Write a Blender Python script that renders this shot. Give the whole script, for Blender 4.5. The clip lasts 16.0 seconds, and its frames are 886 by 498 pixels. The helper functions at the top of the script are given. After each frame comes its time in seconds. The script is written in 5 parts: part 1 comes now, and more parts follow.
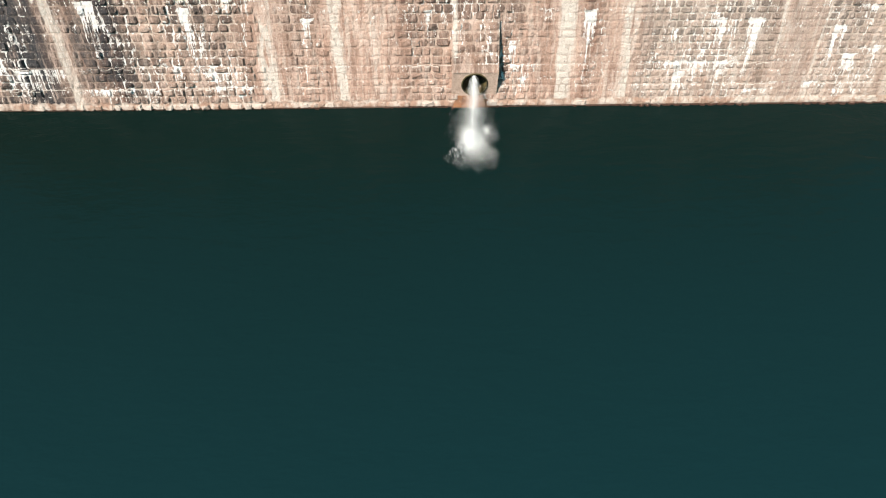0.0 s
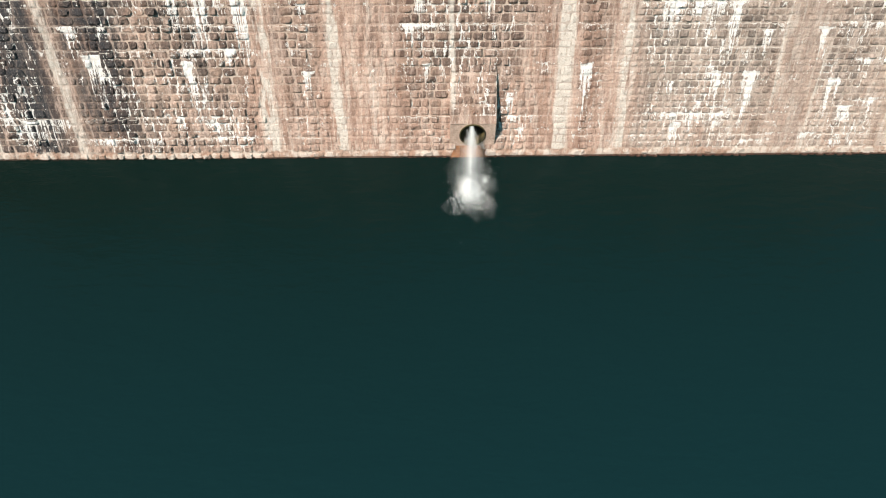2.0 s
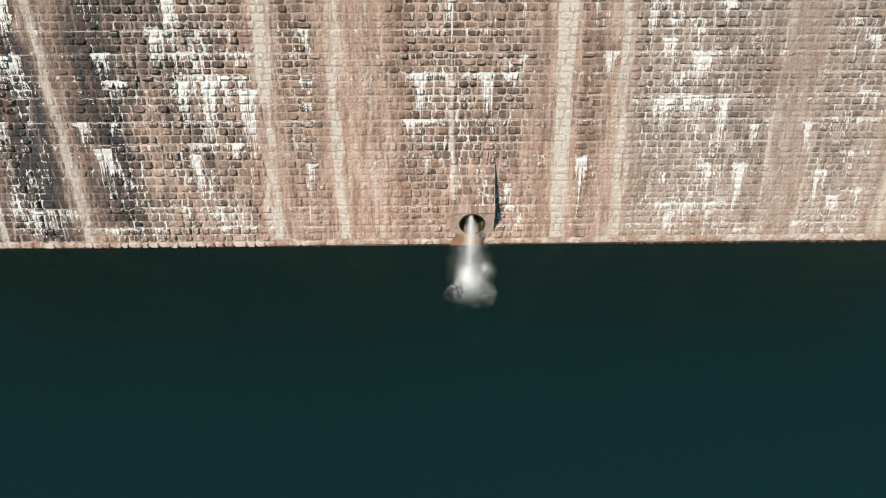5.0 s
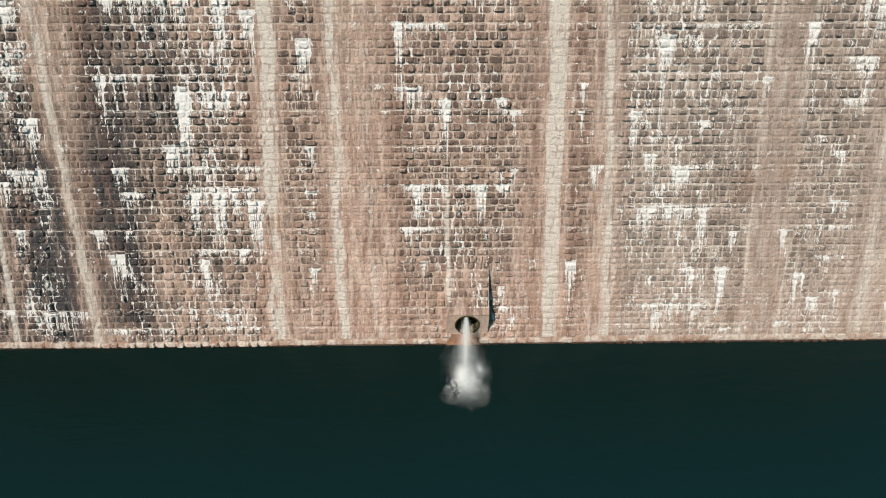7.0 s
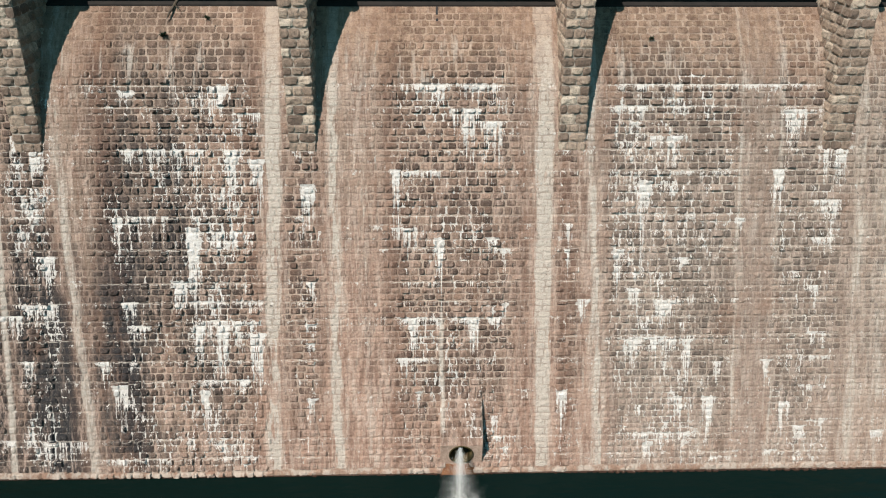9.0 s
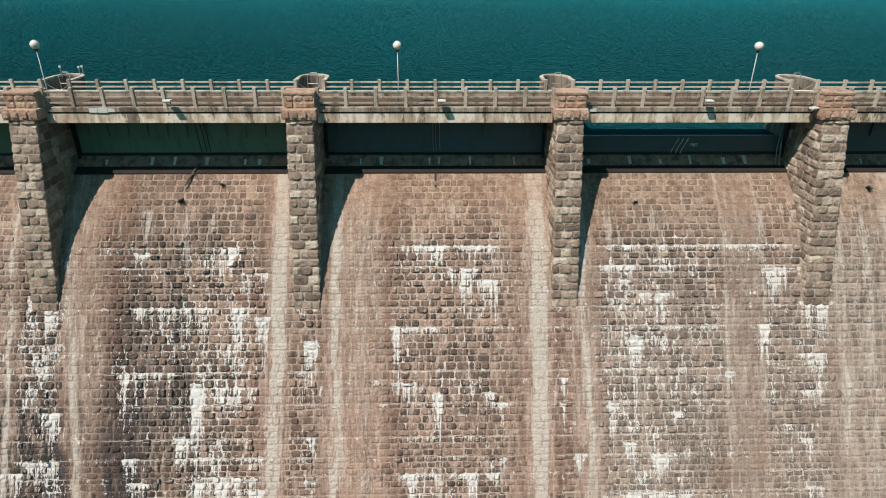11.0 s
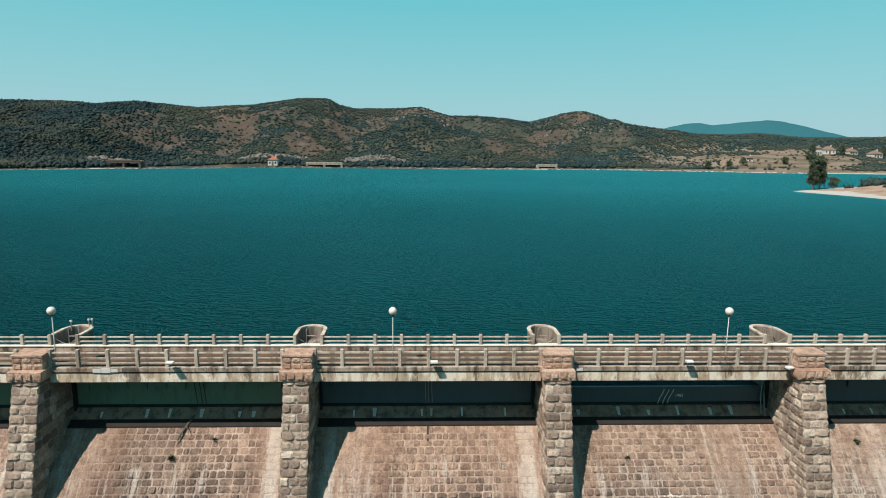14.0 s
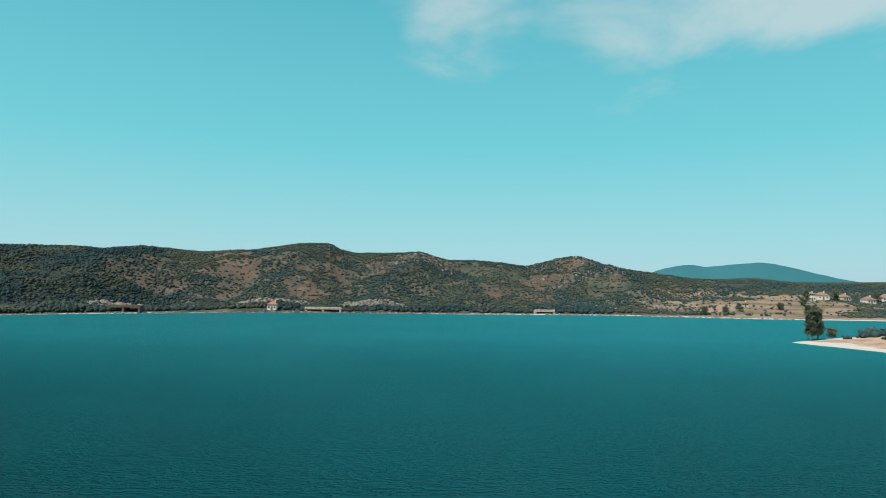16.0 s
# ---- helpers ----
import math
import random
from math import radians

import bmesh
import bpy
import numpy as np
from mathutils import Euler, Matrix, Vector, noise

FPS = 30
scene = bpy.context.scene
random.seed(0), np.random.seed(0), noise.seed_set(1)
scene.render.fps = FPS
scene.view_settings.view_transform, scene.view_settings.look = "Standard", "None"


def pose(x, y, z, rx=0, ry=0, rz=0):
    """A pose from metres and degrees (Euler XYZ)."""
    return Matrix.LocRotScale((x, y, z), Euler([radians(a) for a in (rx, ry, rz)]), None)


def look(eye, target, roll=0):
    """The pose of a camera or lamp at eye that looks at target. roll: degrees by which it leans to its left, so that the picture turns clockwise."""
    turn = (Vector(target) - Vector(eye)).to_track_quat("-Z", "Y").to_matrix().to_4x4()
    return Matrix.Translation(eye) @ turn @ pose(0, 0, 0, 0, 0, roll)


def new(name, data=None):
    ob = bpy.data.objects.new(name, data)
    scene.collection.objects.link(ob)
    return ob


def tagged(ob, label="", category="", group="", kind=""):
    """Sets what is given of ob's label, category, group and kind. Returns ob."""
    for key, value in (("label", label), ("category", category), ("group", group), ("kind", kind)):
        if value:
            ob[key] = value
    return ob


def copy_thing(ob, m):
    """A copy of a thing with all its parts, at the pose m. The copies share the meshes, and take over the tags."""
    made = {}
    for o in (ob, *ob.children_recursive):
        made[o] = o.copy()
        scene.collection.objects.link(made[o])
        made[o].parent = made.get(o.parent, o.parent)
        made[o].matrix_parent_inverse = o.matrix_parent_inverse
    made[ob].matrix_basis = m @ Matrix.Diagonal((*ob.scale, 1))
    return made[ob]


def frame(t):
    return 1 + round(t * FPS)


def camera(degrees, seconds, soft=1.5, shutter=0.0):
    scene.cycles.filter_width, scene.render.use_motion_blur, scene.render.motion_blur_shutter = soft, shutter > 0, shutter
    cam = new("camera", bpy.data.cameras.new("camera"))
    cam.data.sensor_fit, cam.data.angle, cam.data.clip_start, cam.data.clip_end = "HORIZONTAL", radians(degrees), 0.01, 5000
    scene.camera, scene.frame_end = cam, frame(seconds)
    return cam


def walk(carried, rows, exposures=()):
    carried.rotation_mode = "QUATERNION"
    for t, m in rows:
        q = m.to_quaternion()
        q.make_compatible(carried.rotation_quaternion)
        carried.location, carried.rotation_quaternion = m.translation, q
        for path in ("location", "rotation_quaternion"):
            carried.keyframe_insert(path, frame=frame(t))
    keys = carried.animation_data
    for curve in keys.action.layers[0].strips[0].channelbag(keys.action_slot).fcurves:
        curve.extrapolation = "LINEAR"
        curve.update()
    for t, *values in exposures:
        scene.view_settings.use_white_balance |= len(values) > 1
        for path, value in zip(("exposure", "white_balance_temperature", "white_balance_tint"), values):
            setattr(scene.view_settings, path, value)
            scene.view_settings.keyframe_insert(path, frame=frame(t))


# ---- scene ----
cam = camera(72.8, 16.0, soft=1.0)

PATH = [
    (0, (-0.905, -28.479, 20.927), (-0.869, -27.504, 19.181), 1.0),
    (0.5, (-0.756, -28.398, 20.934), (-0.734, -27.381, 19.212), 0.4),
    (1, (-0.639, -28.324, 20.929), (-0.623, -27.285, 19.22), 0.1),
    (1.5, (-0.531, -28.294, 20.932), (-0.514, -27.227, 19.241), 0.2),
    (2, (-0.535, -28.288, 20.889), (-0.518, -27.184, 19.221), 0.2),
    (2.5, (-0.571, -28.314, 20.809), (-0.551, -27.169, 19.169), 0.2),
    (3, (-0.579, -28.268, 20.788), (-0.561, -27.089, 19.173), 0.1),
    (3.5, (-0.614, -28.25, 20.777), (-0.592, -27.038, 19.186), 0.2),
    (4, (-0.622, -28.242, 20.78), (-0.599, -26.993, 19.219), 0.2),
    (6.5, (-0.548, -27.918, 22.57), (-0.518, -26.488, 21.172), 0.4),
    (7, (-0.482, -27.885, 23.084), (-0.452, -26.407, 21.737), 0.3),
    (7.5, (-0.495, -27.834, 23.619), (-0.462, -26.311, 22.323), 0.3),
    (8, (-0.493, -27.668, 24.303), (-0.457, -26.105, 23.056), 0.3),
    (8.5, (-0.437, -27.577, 24.928), (-0.397, -25.971, 23.738), 0.4),
    (9, (-0.335, -27.491, 25.622), (-0.295, -25.842, 24.491), 0.4),
    (11.5, (-0.332, -26.881, 29.382), (-0.281, -25.042, 28.597), 0.3),
    (12, (-0.333, -26.846, 29.91), (-0.276, -24.971, 29.218), 0.3),
    (12.5, (-0.305, -26.799, 30.473), (-0.243, -24.894, 29.867), 0.4),
    (13, (-0.328, -26.735, 31.165), (-0.26, -24.805, 30.644), 0.5),
    (13.5, (-0.324, -26.658, 32.066), (-0.254, -24.706, 31.633), 0.6),
    (14, (-0.337, -26.637, 32.936), (-0.266, -24.667, 32.597), 0.6),
    (14.5, (-0.372, -26.665, 33.776), (-0.299, -24.68, 33.541), 0.6),
    (15, (-0.359, -26.696, 34.678), (-0.287, -24.702, 34.552), 0.6),
    (15.5, (-0.322, -26.72, 35.549), (-0.25, -24.721, 35.544), 0.7),
    (16, (-0.28, -26.75, 36.12), (-0.208, -24.754, 36.24), 0.8),
]
walk(cam, [(t, look(eye, target, roll)) for t, eye, target, roll in PATH],
     exposures=((0.0, 1.14), (3.5, 0.87), (7.5, 0.60), (9.0, 0.56), (11.5, 0.51), (12.75, 0.52), (13.5, 0.59), (14.5, 0.74), (16.0, 0.82)))

# ---- light ----

SUN_AT = Vector((-1.0, -0.93, 2.0)).normalized()
world = bpy.data.worlds.new("sky")
scene.world = world
world.use_nodes = True
wt = world.node_tree
wt.nodes.clear()


def nd(nt, kind, ins=(), out=0):
    """A node with its inputs set or linked; returns the wanted output socket."""
    n = nt.nodes.new(kind)
    for key, v in dict(ins).items():
        if isinstance(v, bpy.types.NodeSocket):
            nt.links.new(v, n.inputs[key])
        else:
            n.inputs[key].default_value = v
    return n.outputs[out]


def ma(nt, op, a, b=0.0, c=0.0, clamp=False):
    o = nd(nt, "ShaderNodeMath", {0: a, 1: b, 2: c})
    o.node.operation = op
    o.node.use_clamp = clamp
    return o


def vm(nt, op, a, b=(0, 0, 0)):
    o = nd(nt, "ShaderNodeVectorMath", {0: a, 1: b})
    o.node.operation = op
    return o


def mr(nt, v, a, b, c=0.0, d=1.0, kind="SMOOTHSTEP"):
    n = nt.nodes.new("ShaderNodeMapRange")
    n.interpolation_type = kind
    for key, x in ((0, v), (1, a), (2, b), (3, c), (4, d)):
        if isinstance(x, bpy.types.NodeSocket):
            nt.links.new(x, n.inputs[key])
        else:
            n.inputs[key].default_value = x
    return n.outputs[0]


def mixc(nt, f, a, b, blend="MIX"):
    n = nt.nodes.new("ShaderNodeMix")
    n.data_type, n.blend_type, n.clamp_factor = "RGBA", blend, True
    for key, x in ((0, f), (6, a), (7, b)):
        if isinstance(x, bpy.types.NodeSocket):
            nt.links.new(x, n.inputs[key])
        else:
            n.inputs[key].default_value = (*x, 1) if isinstance(x, tuple) and len(x) == 3 else x
    return n.outputs[2]


def noi(nt, vec, scale, detail=3.0, rough=0.55, dist=0.0):
    return nd(nt, "ShaderNodeTexNoise", {"Vector": vec, "Scale": scale, "Detail": detail, "Roughness": rough, "Distortion": dist})


def ramp(nt, f, stops):
    n = nt.nodes.new("ShaderNodeValToRGB")
    els = n.color_ramp.elements
    while len(els) < len(stops):
        els.new(0.5)
    for e, (p, c) in zip(els, stops):
        e.position, e.color = p, (*c, 1)
    nt.links.new(f, n.inputs[0])
    return n.outputs[0]


sky = wt.nodes.new("ShaderNodeTexSky")
sky.sky_type = "NISHITA"
sky.sun_disc = False
sky.sun_elevation = math.asin(SUN_AT.z)
sky.sun_rotation = math.atan2(SUN_AT.x, SUN_AT.y)
sky.air_density, sky.dust_density, sky.ozone_density = 1.0, 1.5, 1.0
way = nd(wt, "ShaderNodeTexCoord")
sep = nd(wt, "ShaderNodeSeparateXYZ", {0: way})
up = sep.node.outputs[2]
# thin clouds, well above the horizon
flat = vm(wt, "DIVIDE", way, nd(wt, "ShaderNodeCombineXYZ", {0: ma(wt, "ADD", up, 0.12), 1: ma(wt, "ADD", up, 0.12), 2: 1.0}))
cl = noi(wt, vm(wt, "ADD", flat, (3.1, 0.7, 0.0)), 1.5, 6.0, 0.55, 0.3)
side = ma(wt, "DIVIDE", sep.node.outputs[0], ma(wt, "MAXIMUM", sep.node.outputs[1], 0.05))
bank = ma(wt, "MULTIPLY", ma(wt, "MULTIPLY", mr(wt, side, -0.16, 0.02), mr(wt, side, 1.4, 1.0)), mr(wt, up, 0.285, 0.37))
cl = ma(wt, "MULTIPLY", mr(wt, ma(wt, "ADD", cl, ma(wt, "MULTIPLY", bank, 0.20)), 0.50, 0.82), ma(wt, "MULTIPLY", ma(wt, "MULTIPLY", mr(wt, up, 0.235, 0.33), mr(wt, up, 0.62, 0.48)), mr(wt, side, -0.2, -0.05)))
tint = mixc(wt, 1.0, sky.outputs[0], (0.55, 1.0, 1.0), "MULTIPLY")
hue = ramp(wt, up, [(0.0, (0.50, 0.735, 0.825)), (0.10, (0.345, 0.72, 0.78)), (0.22, (0.19, 0.68, 0.75)), (0.44, (0.115, 0.53, 0.63)), (0.64, (0.14, 0.44, 0.62)), (1.0, (0.095, 0.30, 0.48))])
hue = vm(wt, "SCALE", hue)
hue.node.inputs[3].default_value = 9.8
tint = mixc(wt, 0.85, tint, hue)
cloudy = mixc(wt, ma(wt, "MULTIPLY", cl, 0.75), tint, (5.8, 6.9, 7.1))
bg = nd(wt, "ShaderNodeBackground", {"Color": cloudy, "Strength": 0.057})
wo = wt.nodes.new("ShaderNodeOutputWorld")
wt.links.new(bg, wo.inputs[0])

sun_data = bpy.data.lights.new("sun", "SUN")
sun_data.energy, sun_data.angle, sun_data.color = 5.0, radians(0.55), (1.0, 0.92, 0.83)
new("sun", sun_data).matrix_world = look(SUN_AT * 200, (0, 0, 0))

# ---- measures of the dam ----
TAIL, LAKE = 1.0, 20.8
CREST = 19.32
PIERS = (-30.0, -18.0, -6.0, 6.0, 18.0, 30.0)
HALF = 0.61
DECK = 22.75


def face_y(z):
    """The spillway face: straight below, rounded back towards the crest."""
    u = np.maximum(np.asarray(z, float) - 16.0, 0.0)
    return -10.25 + 0.565 * (np.asarray(z, float) - 1.0) + 0.0875 * u * u


def pier_y(z):
    return -0.56 - 0.28 * (22.35 - z)


# ---- materials ----
def material(name):
    m = bpy.data.materials.new(name)
    m.use_nodes = True
    nt = m.node_tree
    nt.nodes.clear()
    out = nt.nodes.new("ShaderNodeOutputMaterial")
    return m, nt, out


ALBEDO = 0.67  # scale on all finish() base colours, lowered so shadows render deeper


def finish(nt, out, color, rough=0.85, bump=None, strength=0.3, distance=0.02, metal=0.0, spec=0.3):
    color = mixc(nt, 1.0, color, (ALBEDO, ALBEDO, ALBEDO), "MULTIPLY")
    ins = {"Base Color": color, "Roughness": rough, "Metallic": metal, "Specular IOR Level": spec}
    if bump is not None:
        ins["Normal"] = nd(nt, "ShaderNodeBump", {"Height": bump, "Strength": strength, "Distance": distance})
    nt.links.new(nd(nt, "ShaderNodeBsdfPrincipled", ins), out.inputs[0])


def place(nt):
    return nd(nt, "ShaderNodeNewGeometry")


def stretched(nt, p, sx, sy, sz):
    return vm(nt, "MULTIPLY", p, (sx, sy, sz))


def per_piece(nt):
    a = nd(nt, "ShaderNodeObjectInfo", out=5)
    b = nd(nt, "ShaderNodeNewGeometry", out=8)
    return ma(nt, "FRACT", ma(nt, "ADD", a, b))


# lime runs on the face: middle, top edge, half width, length
LIME_WEST = [(-8.47, 15.53, 0.62, 0.97), (-13.73, 16.38, 0.37, 0.53), (-9.92, 16.54, 0.62, 1.12), (-12.99, 14.17, 1.11, 0.78), (-11.11, 14.16, 0.77, 1.32), (-9.15, 14.11, 0.25, 1.61),
             (-8.09, 13.76, 0.32, 1.53), (-13.0, 11.56, 0.9, 0.80), (-11.00, 11.15, 0.28, 2.29), (-14.31, 11.52, 0.14, 1.9), (-11.63, 9.07, 0.30, 1.44), (-10.68, 8.25, 1.04, 0.63),
             (-8.56, 8.24, 0.70, 0.54), (-9.54, 7.43, 1.66, 1.00), (-9.81, 7.27, 0.28, 2.13), (-8.29, 6.92, 0.38, 1.79), (-10.86, 7.28, 0.22, 1.48), (-13.65, 7.28, 0.55, 0.68),
             (-14.00, 8.19, 0.35, 0.59), (-15.25, 5.82, 0.25, 0.8), (-14.55, 4.87, 0.36, 1.30), (-9.67, 5.05, 1.34, 0.51), (-10.69, 4.64, 0.18, 1.98), (-13.90, 1.81, 1.71, 0.49),
             (-9.33, 1.92, 1.14, 0.38)]
LIME_WEST_PIER = [(-18.08, 14.69, 0.61, 0.68), (-17.71, 14.09, 0.34, 0.99), (-18.01, 12.32, 0.62, 0.92), (-17.63, 10.02, 0.47, 1.27), (-17.96, 8.13, 0.83, 0.90), (-19.28, 7.69, 0.50, 0.95),
                  (-17.28, 2.55, 1.10, 0.91), (-18.65, 5.87, 0.25, 0.69), (-19.79, 2.65, 0.38, 0.47)]
LIME_PIER_B = [(-6.07, 14.75, 0.69, 0.34), (-6.05, 14.06, 0.55, 0.30), (-5.86, 12.80, 0.33, 1.41), (-5.81, 7.31, 0.28, 0.50), (-5.86, 6.53, 0.15, 0.50), (-5.84, 4.27, 0.23, 0.70),
               (-5.77, 8.94, 0.18, 0.68)]
LIME_MID = [(0.40, 16.62, 2.50, 0.50), (0.12, 16.58, 0.18, 0.85), (2.10, 16.57, 0.80, 0.81), (1.25, 15.68, 0.65, 1.80), (2.43, 15.18, 0.53, 1.85), (-0.76, 13.28, 1.14, 0.37),
            (-1.90, 13.35, 0.15, 1.87), (-1.47, 11.10, 0.61, 1.12), (0.06, 10.69, 0.20, 1.80), (2.42, 10.68, 0.31, 0.63), (3.06, 10.23, 0.23, 0.67), (-1.07, 7.52, 0.90, 0.48),
            (-1.15, 7.50, 0.21, 1.44), (1.15, 7.50, 0.75, 0.48), (1.59, 7.48, 0.26, 1.15), (2.58, 7.47, 0.26, 0.73), (-1.06, 5.85, 0.88, 0.37), (-1.61, 5.85, 0.18, 0.69),
            (-0.92, 4.54, 0.16, 0.51), (3.02, 2.60, 0.69, 0.50), (2.56, 3.45, 0.13, 0.87), (2.99, 2.15, 0.19, 0.60), (2.99, 8.08, 0.16, 0.57)]
LIME_PIER_C = [(6.12, 14.07, 0.66, 0.20), (5.90, 11.20, 0.21, 0.76), (5.84, 10.21, 0.08, 1.17), (5.65, 4.48, 0.20, 1.65), (6.58, 8.17, 0.26, 0.69)]
LIME_EAST = [(9.86, 16.59, 2.16, 0.40), (14.45, 16.58, 2.43, 0.27), (8.68, 15.78, 0.86, 0.76), (10.76, 15.77, 1.27, 0.33), (8.84, 15.17, 0.20, 0.76), (10.42, 14.62, 0.90, 0.77),
             (9.00, 13.25, 1.13, 0.60), (11.78, 13.24, 1.65, 0.24), (9.37, 12.91, 0.26, 2.27), (8.47, 11.63, 0.67, 0.45), (13.76, 11.40, 0.21, 0.61), (8.17, 10.20, 0.23, 1.24),
             (8.94, 8.61, 0.29, 0.80), (10.50, 8.14, 0.58, 1.43), (11.04, 9.84, 0.39, 0.52), (9.83, 6.65, 1.92, 0.63), (8.86, 6.54, 0.32, 1.16), (10.35, 6.53, 0.72, 1.05),
             (11.50, 6.52, 0.21, 1.28), (12.96, 5.58, 0.21, 0.66), (12.54, 4.17, 0.27, 1.54), (11.13, 4.19, 0.19, 1.54), (9.98, 2.69, 1.98, 0.52), (9.74, 2.31, 0.19, 0.91),
             (13.17, 1.64, 0.54, 0.29)]
LIME_EAST_PIER = [(16.45, 15.63, 1.03, 0.48), (16.10, 15.59, 0.62, 1.20), (18.09, 14.69, 0.74, 0.57), (17.90, 14.21, 0.70, 1.64), (15.44, 13.29, 0.26, 1.16), (17.80, 12.08, 0.68, 0.81),
                  (17.81, 10.59, 0.50, 0.50), (17.55, 6.79, 0.45, 0.51), (17.63, 5.79, 0.96, 0.26), (15.27, 5.67, 0.29, 0.70), (17.30, 4.60, 0.72, 0.76), (16.16, 3.90, 0.30, 0.83),
                  (16.88, 2.89, 0.27, 1.51), (17.70, 3.17, 0.40, 0.48), (15.61, 1.88, 0.35, 0.41), (17.31, 8.66, 0.26, 0.57), (20.65, 2.66, 0.30, 0.72)]
LIFTS = (1.84, 2.62, 5.02, 5.84, 6.70, 7.46, 8.18, 8.95, 10.28, 11.56, 13.30, 14.12, 15.75, 16.57)  # lift joints
# lime-coated bands down the face: how thick the coat lies at x
BANDS = [(-33, .3), (-20.2, .35), (-19.3, .75), (-18.9, .1), (-17.6, .1), (-17.2, .9), (-16.0, .85), (-15.4, .45), (-14.4, .05), (-8.2, .05), (-7.8, .95), (-6.9, .9), (-6.6, .2),
         (-5.6, .2), (-5.2, .8), (-4.5, .95), (-3.0, .75), (-2.3, .5), (-1.9, .12), (2.4, .12), (3.4, .55), (4.1, .75), (4.4, 1.0), (5.2, .95), (5.5, .35), (6.1, .4),
         (6.5, .9), (7.3, .85), (7.7, .1), (13.3, .1), (13.8, .75), (15.2, .7), (15.6, .15), (17.6, .15), (18.4, .5), (19.0, .7), (20.5, .5), (22.0, .7), (24.0, .5), (33, .4)]


# narrow pale runs and dark reddish seams that go down the whole face
PALE = [(-33, 0), (-19.75, 0), (-19.55, .8), (-19.3, 0), (-17.15, 0), (-16.95, .7), (-16.6, .1), (-16.3, 0), (-12.35, 0), (-12.2, .55), (-12.05, 0), (-7.75, .1), (-7.4, .9), (-7.0, .5), (-6.85, 0),
        (-5.0, 0), (-4.75, .85), (-4.35, .25), (-4.0, .1), (-3.3, .35), (-2.9, 0), (-0.15, 0), (0.0, .6), (0.15, 0), (4.2, 0), (4.6, .95), (4.95, .9), (5.3, .1), (5.5, 0), (6.55, .1), (6.9, .7), (7.2, 0),
        (11.1, 0), (11.3, .4), (11.5, 0), (13.55, 0), (13.7, .6), (13.85, 0), (15.3, 0), (15.5, .5), (15.7, 0), (18.9, 0), (19.2, .6), (19.6, .1), (20.6, .4), (21.0, .1), (22.2, .5), (23.0, .1), (33, .1)]
SEAM = [(-33, 0), (-17.6, 0), (-17.4, .7), (-17.2, 0), (-15.6, .1), (-15.0, .8), (-14.5, .5), (-14.0, 0), (-8.5, 0), (-8.1, .75), (-7.85, 0), (-6.7, 0), (-6.5, .5), (-6.2, 0), (-5.5, .1), (-5.25, .55), (-5.05, 0),
        (-2.7, 0), (-2.3, .65), (-1.7, .3), (-1.2, 0), (3.3, 0), (3.9, .5), (4.2, 0), (5.4, 0), (5.65, .75), (6.0, .3), (6.3, 0), (7.3, 0), (7.55, .7), (7.9, .1), (8.2, 0), (13.2, 0), (13.5, .5), (13.6, 0), (14.2, .3), (15.0, .45), (15.3, 0), (18.3, .1), (18.6, .5), (18.9, 0), (33, 0)]


# where the face leaks most
LEAKY = [(-33, .3), (-19, .5), (-18, .9), (-17, .6), (-16.4, 0), (-15.6, 0), (-14.8, .15), (-13.6, .2), (-12.8, .6), (-11.5, .9), (-8.4, .9), (-7.9, .1), (-6.6, .2), (-6.2, .7), (-5.6, .6), (-5.2, 0), (-2.2, 0), (-1.8, .6), (0.8, .5),
         (2.8, .7), (3.6, .1), (5.5, .1), (6.2, .5), (6.8, .1), (7.7, .3), (8.2, .95), (11.4, .9), (12.2, .5), (13.2, .3), (13.8, 0), (14.8, .2), (15.4, .6), (16.5, .8), (18.2, .9), (18.8, .2), (33, .15)]
# how far the bands drift sideways on their way down: (drift + 0.5) / 2
LEAN = [(-33, .25), (-19.5, .25), (-18.3, .30), (-17.0, .70), (-15.2, .80), (-13.5, .5), (-12.0, .25), (-8.5, .05), (-7.0, .10), (-5.0, .20), (-3.0, .38), (-1.0, .40), (2.0, .25),
        (4.5, .33), (5.2, .18), (6.0, .3), (7.4, .52), (8.5, .45), (10.0, .25), (33, .25)]


def band_curve(nt, x, table):
    n = nt.nodes.new("ShaderNodeFloatCurve")
    pts = n.mapping.curves[0].points
    xy = [((a + 33) / 66, b) for a, b in table]
    pts[0].location, pts[1].location = xy[0], xy[-1]
    for a, b in xy[1:-1]:
        pts.new(a, b)
    for p in n.mapping.curves[0].points:
        p.handle_type = "VECTOR"
    n.mapping.update()
    nt.links.new(mr(nt, x, -33, 33, kind="LINEAR"), n.inputs[1])
    return n.outputs[0]


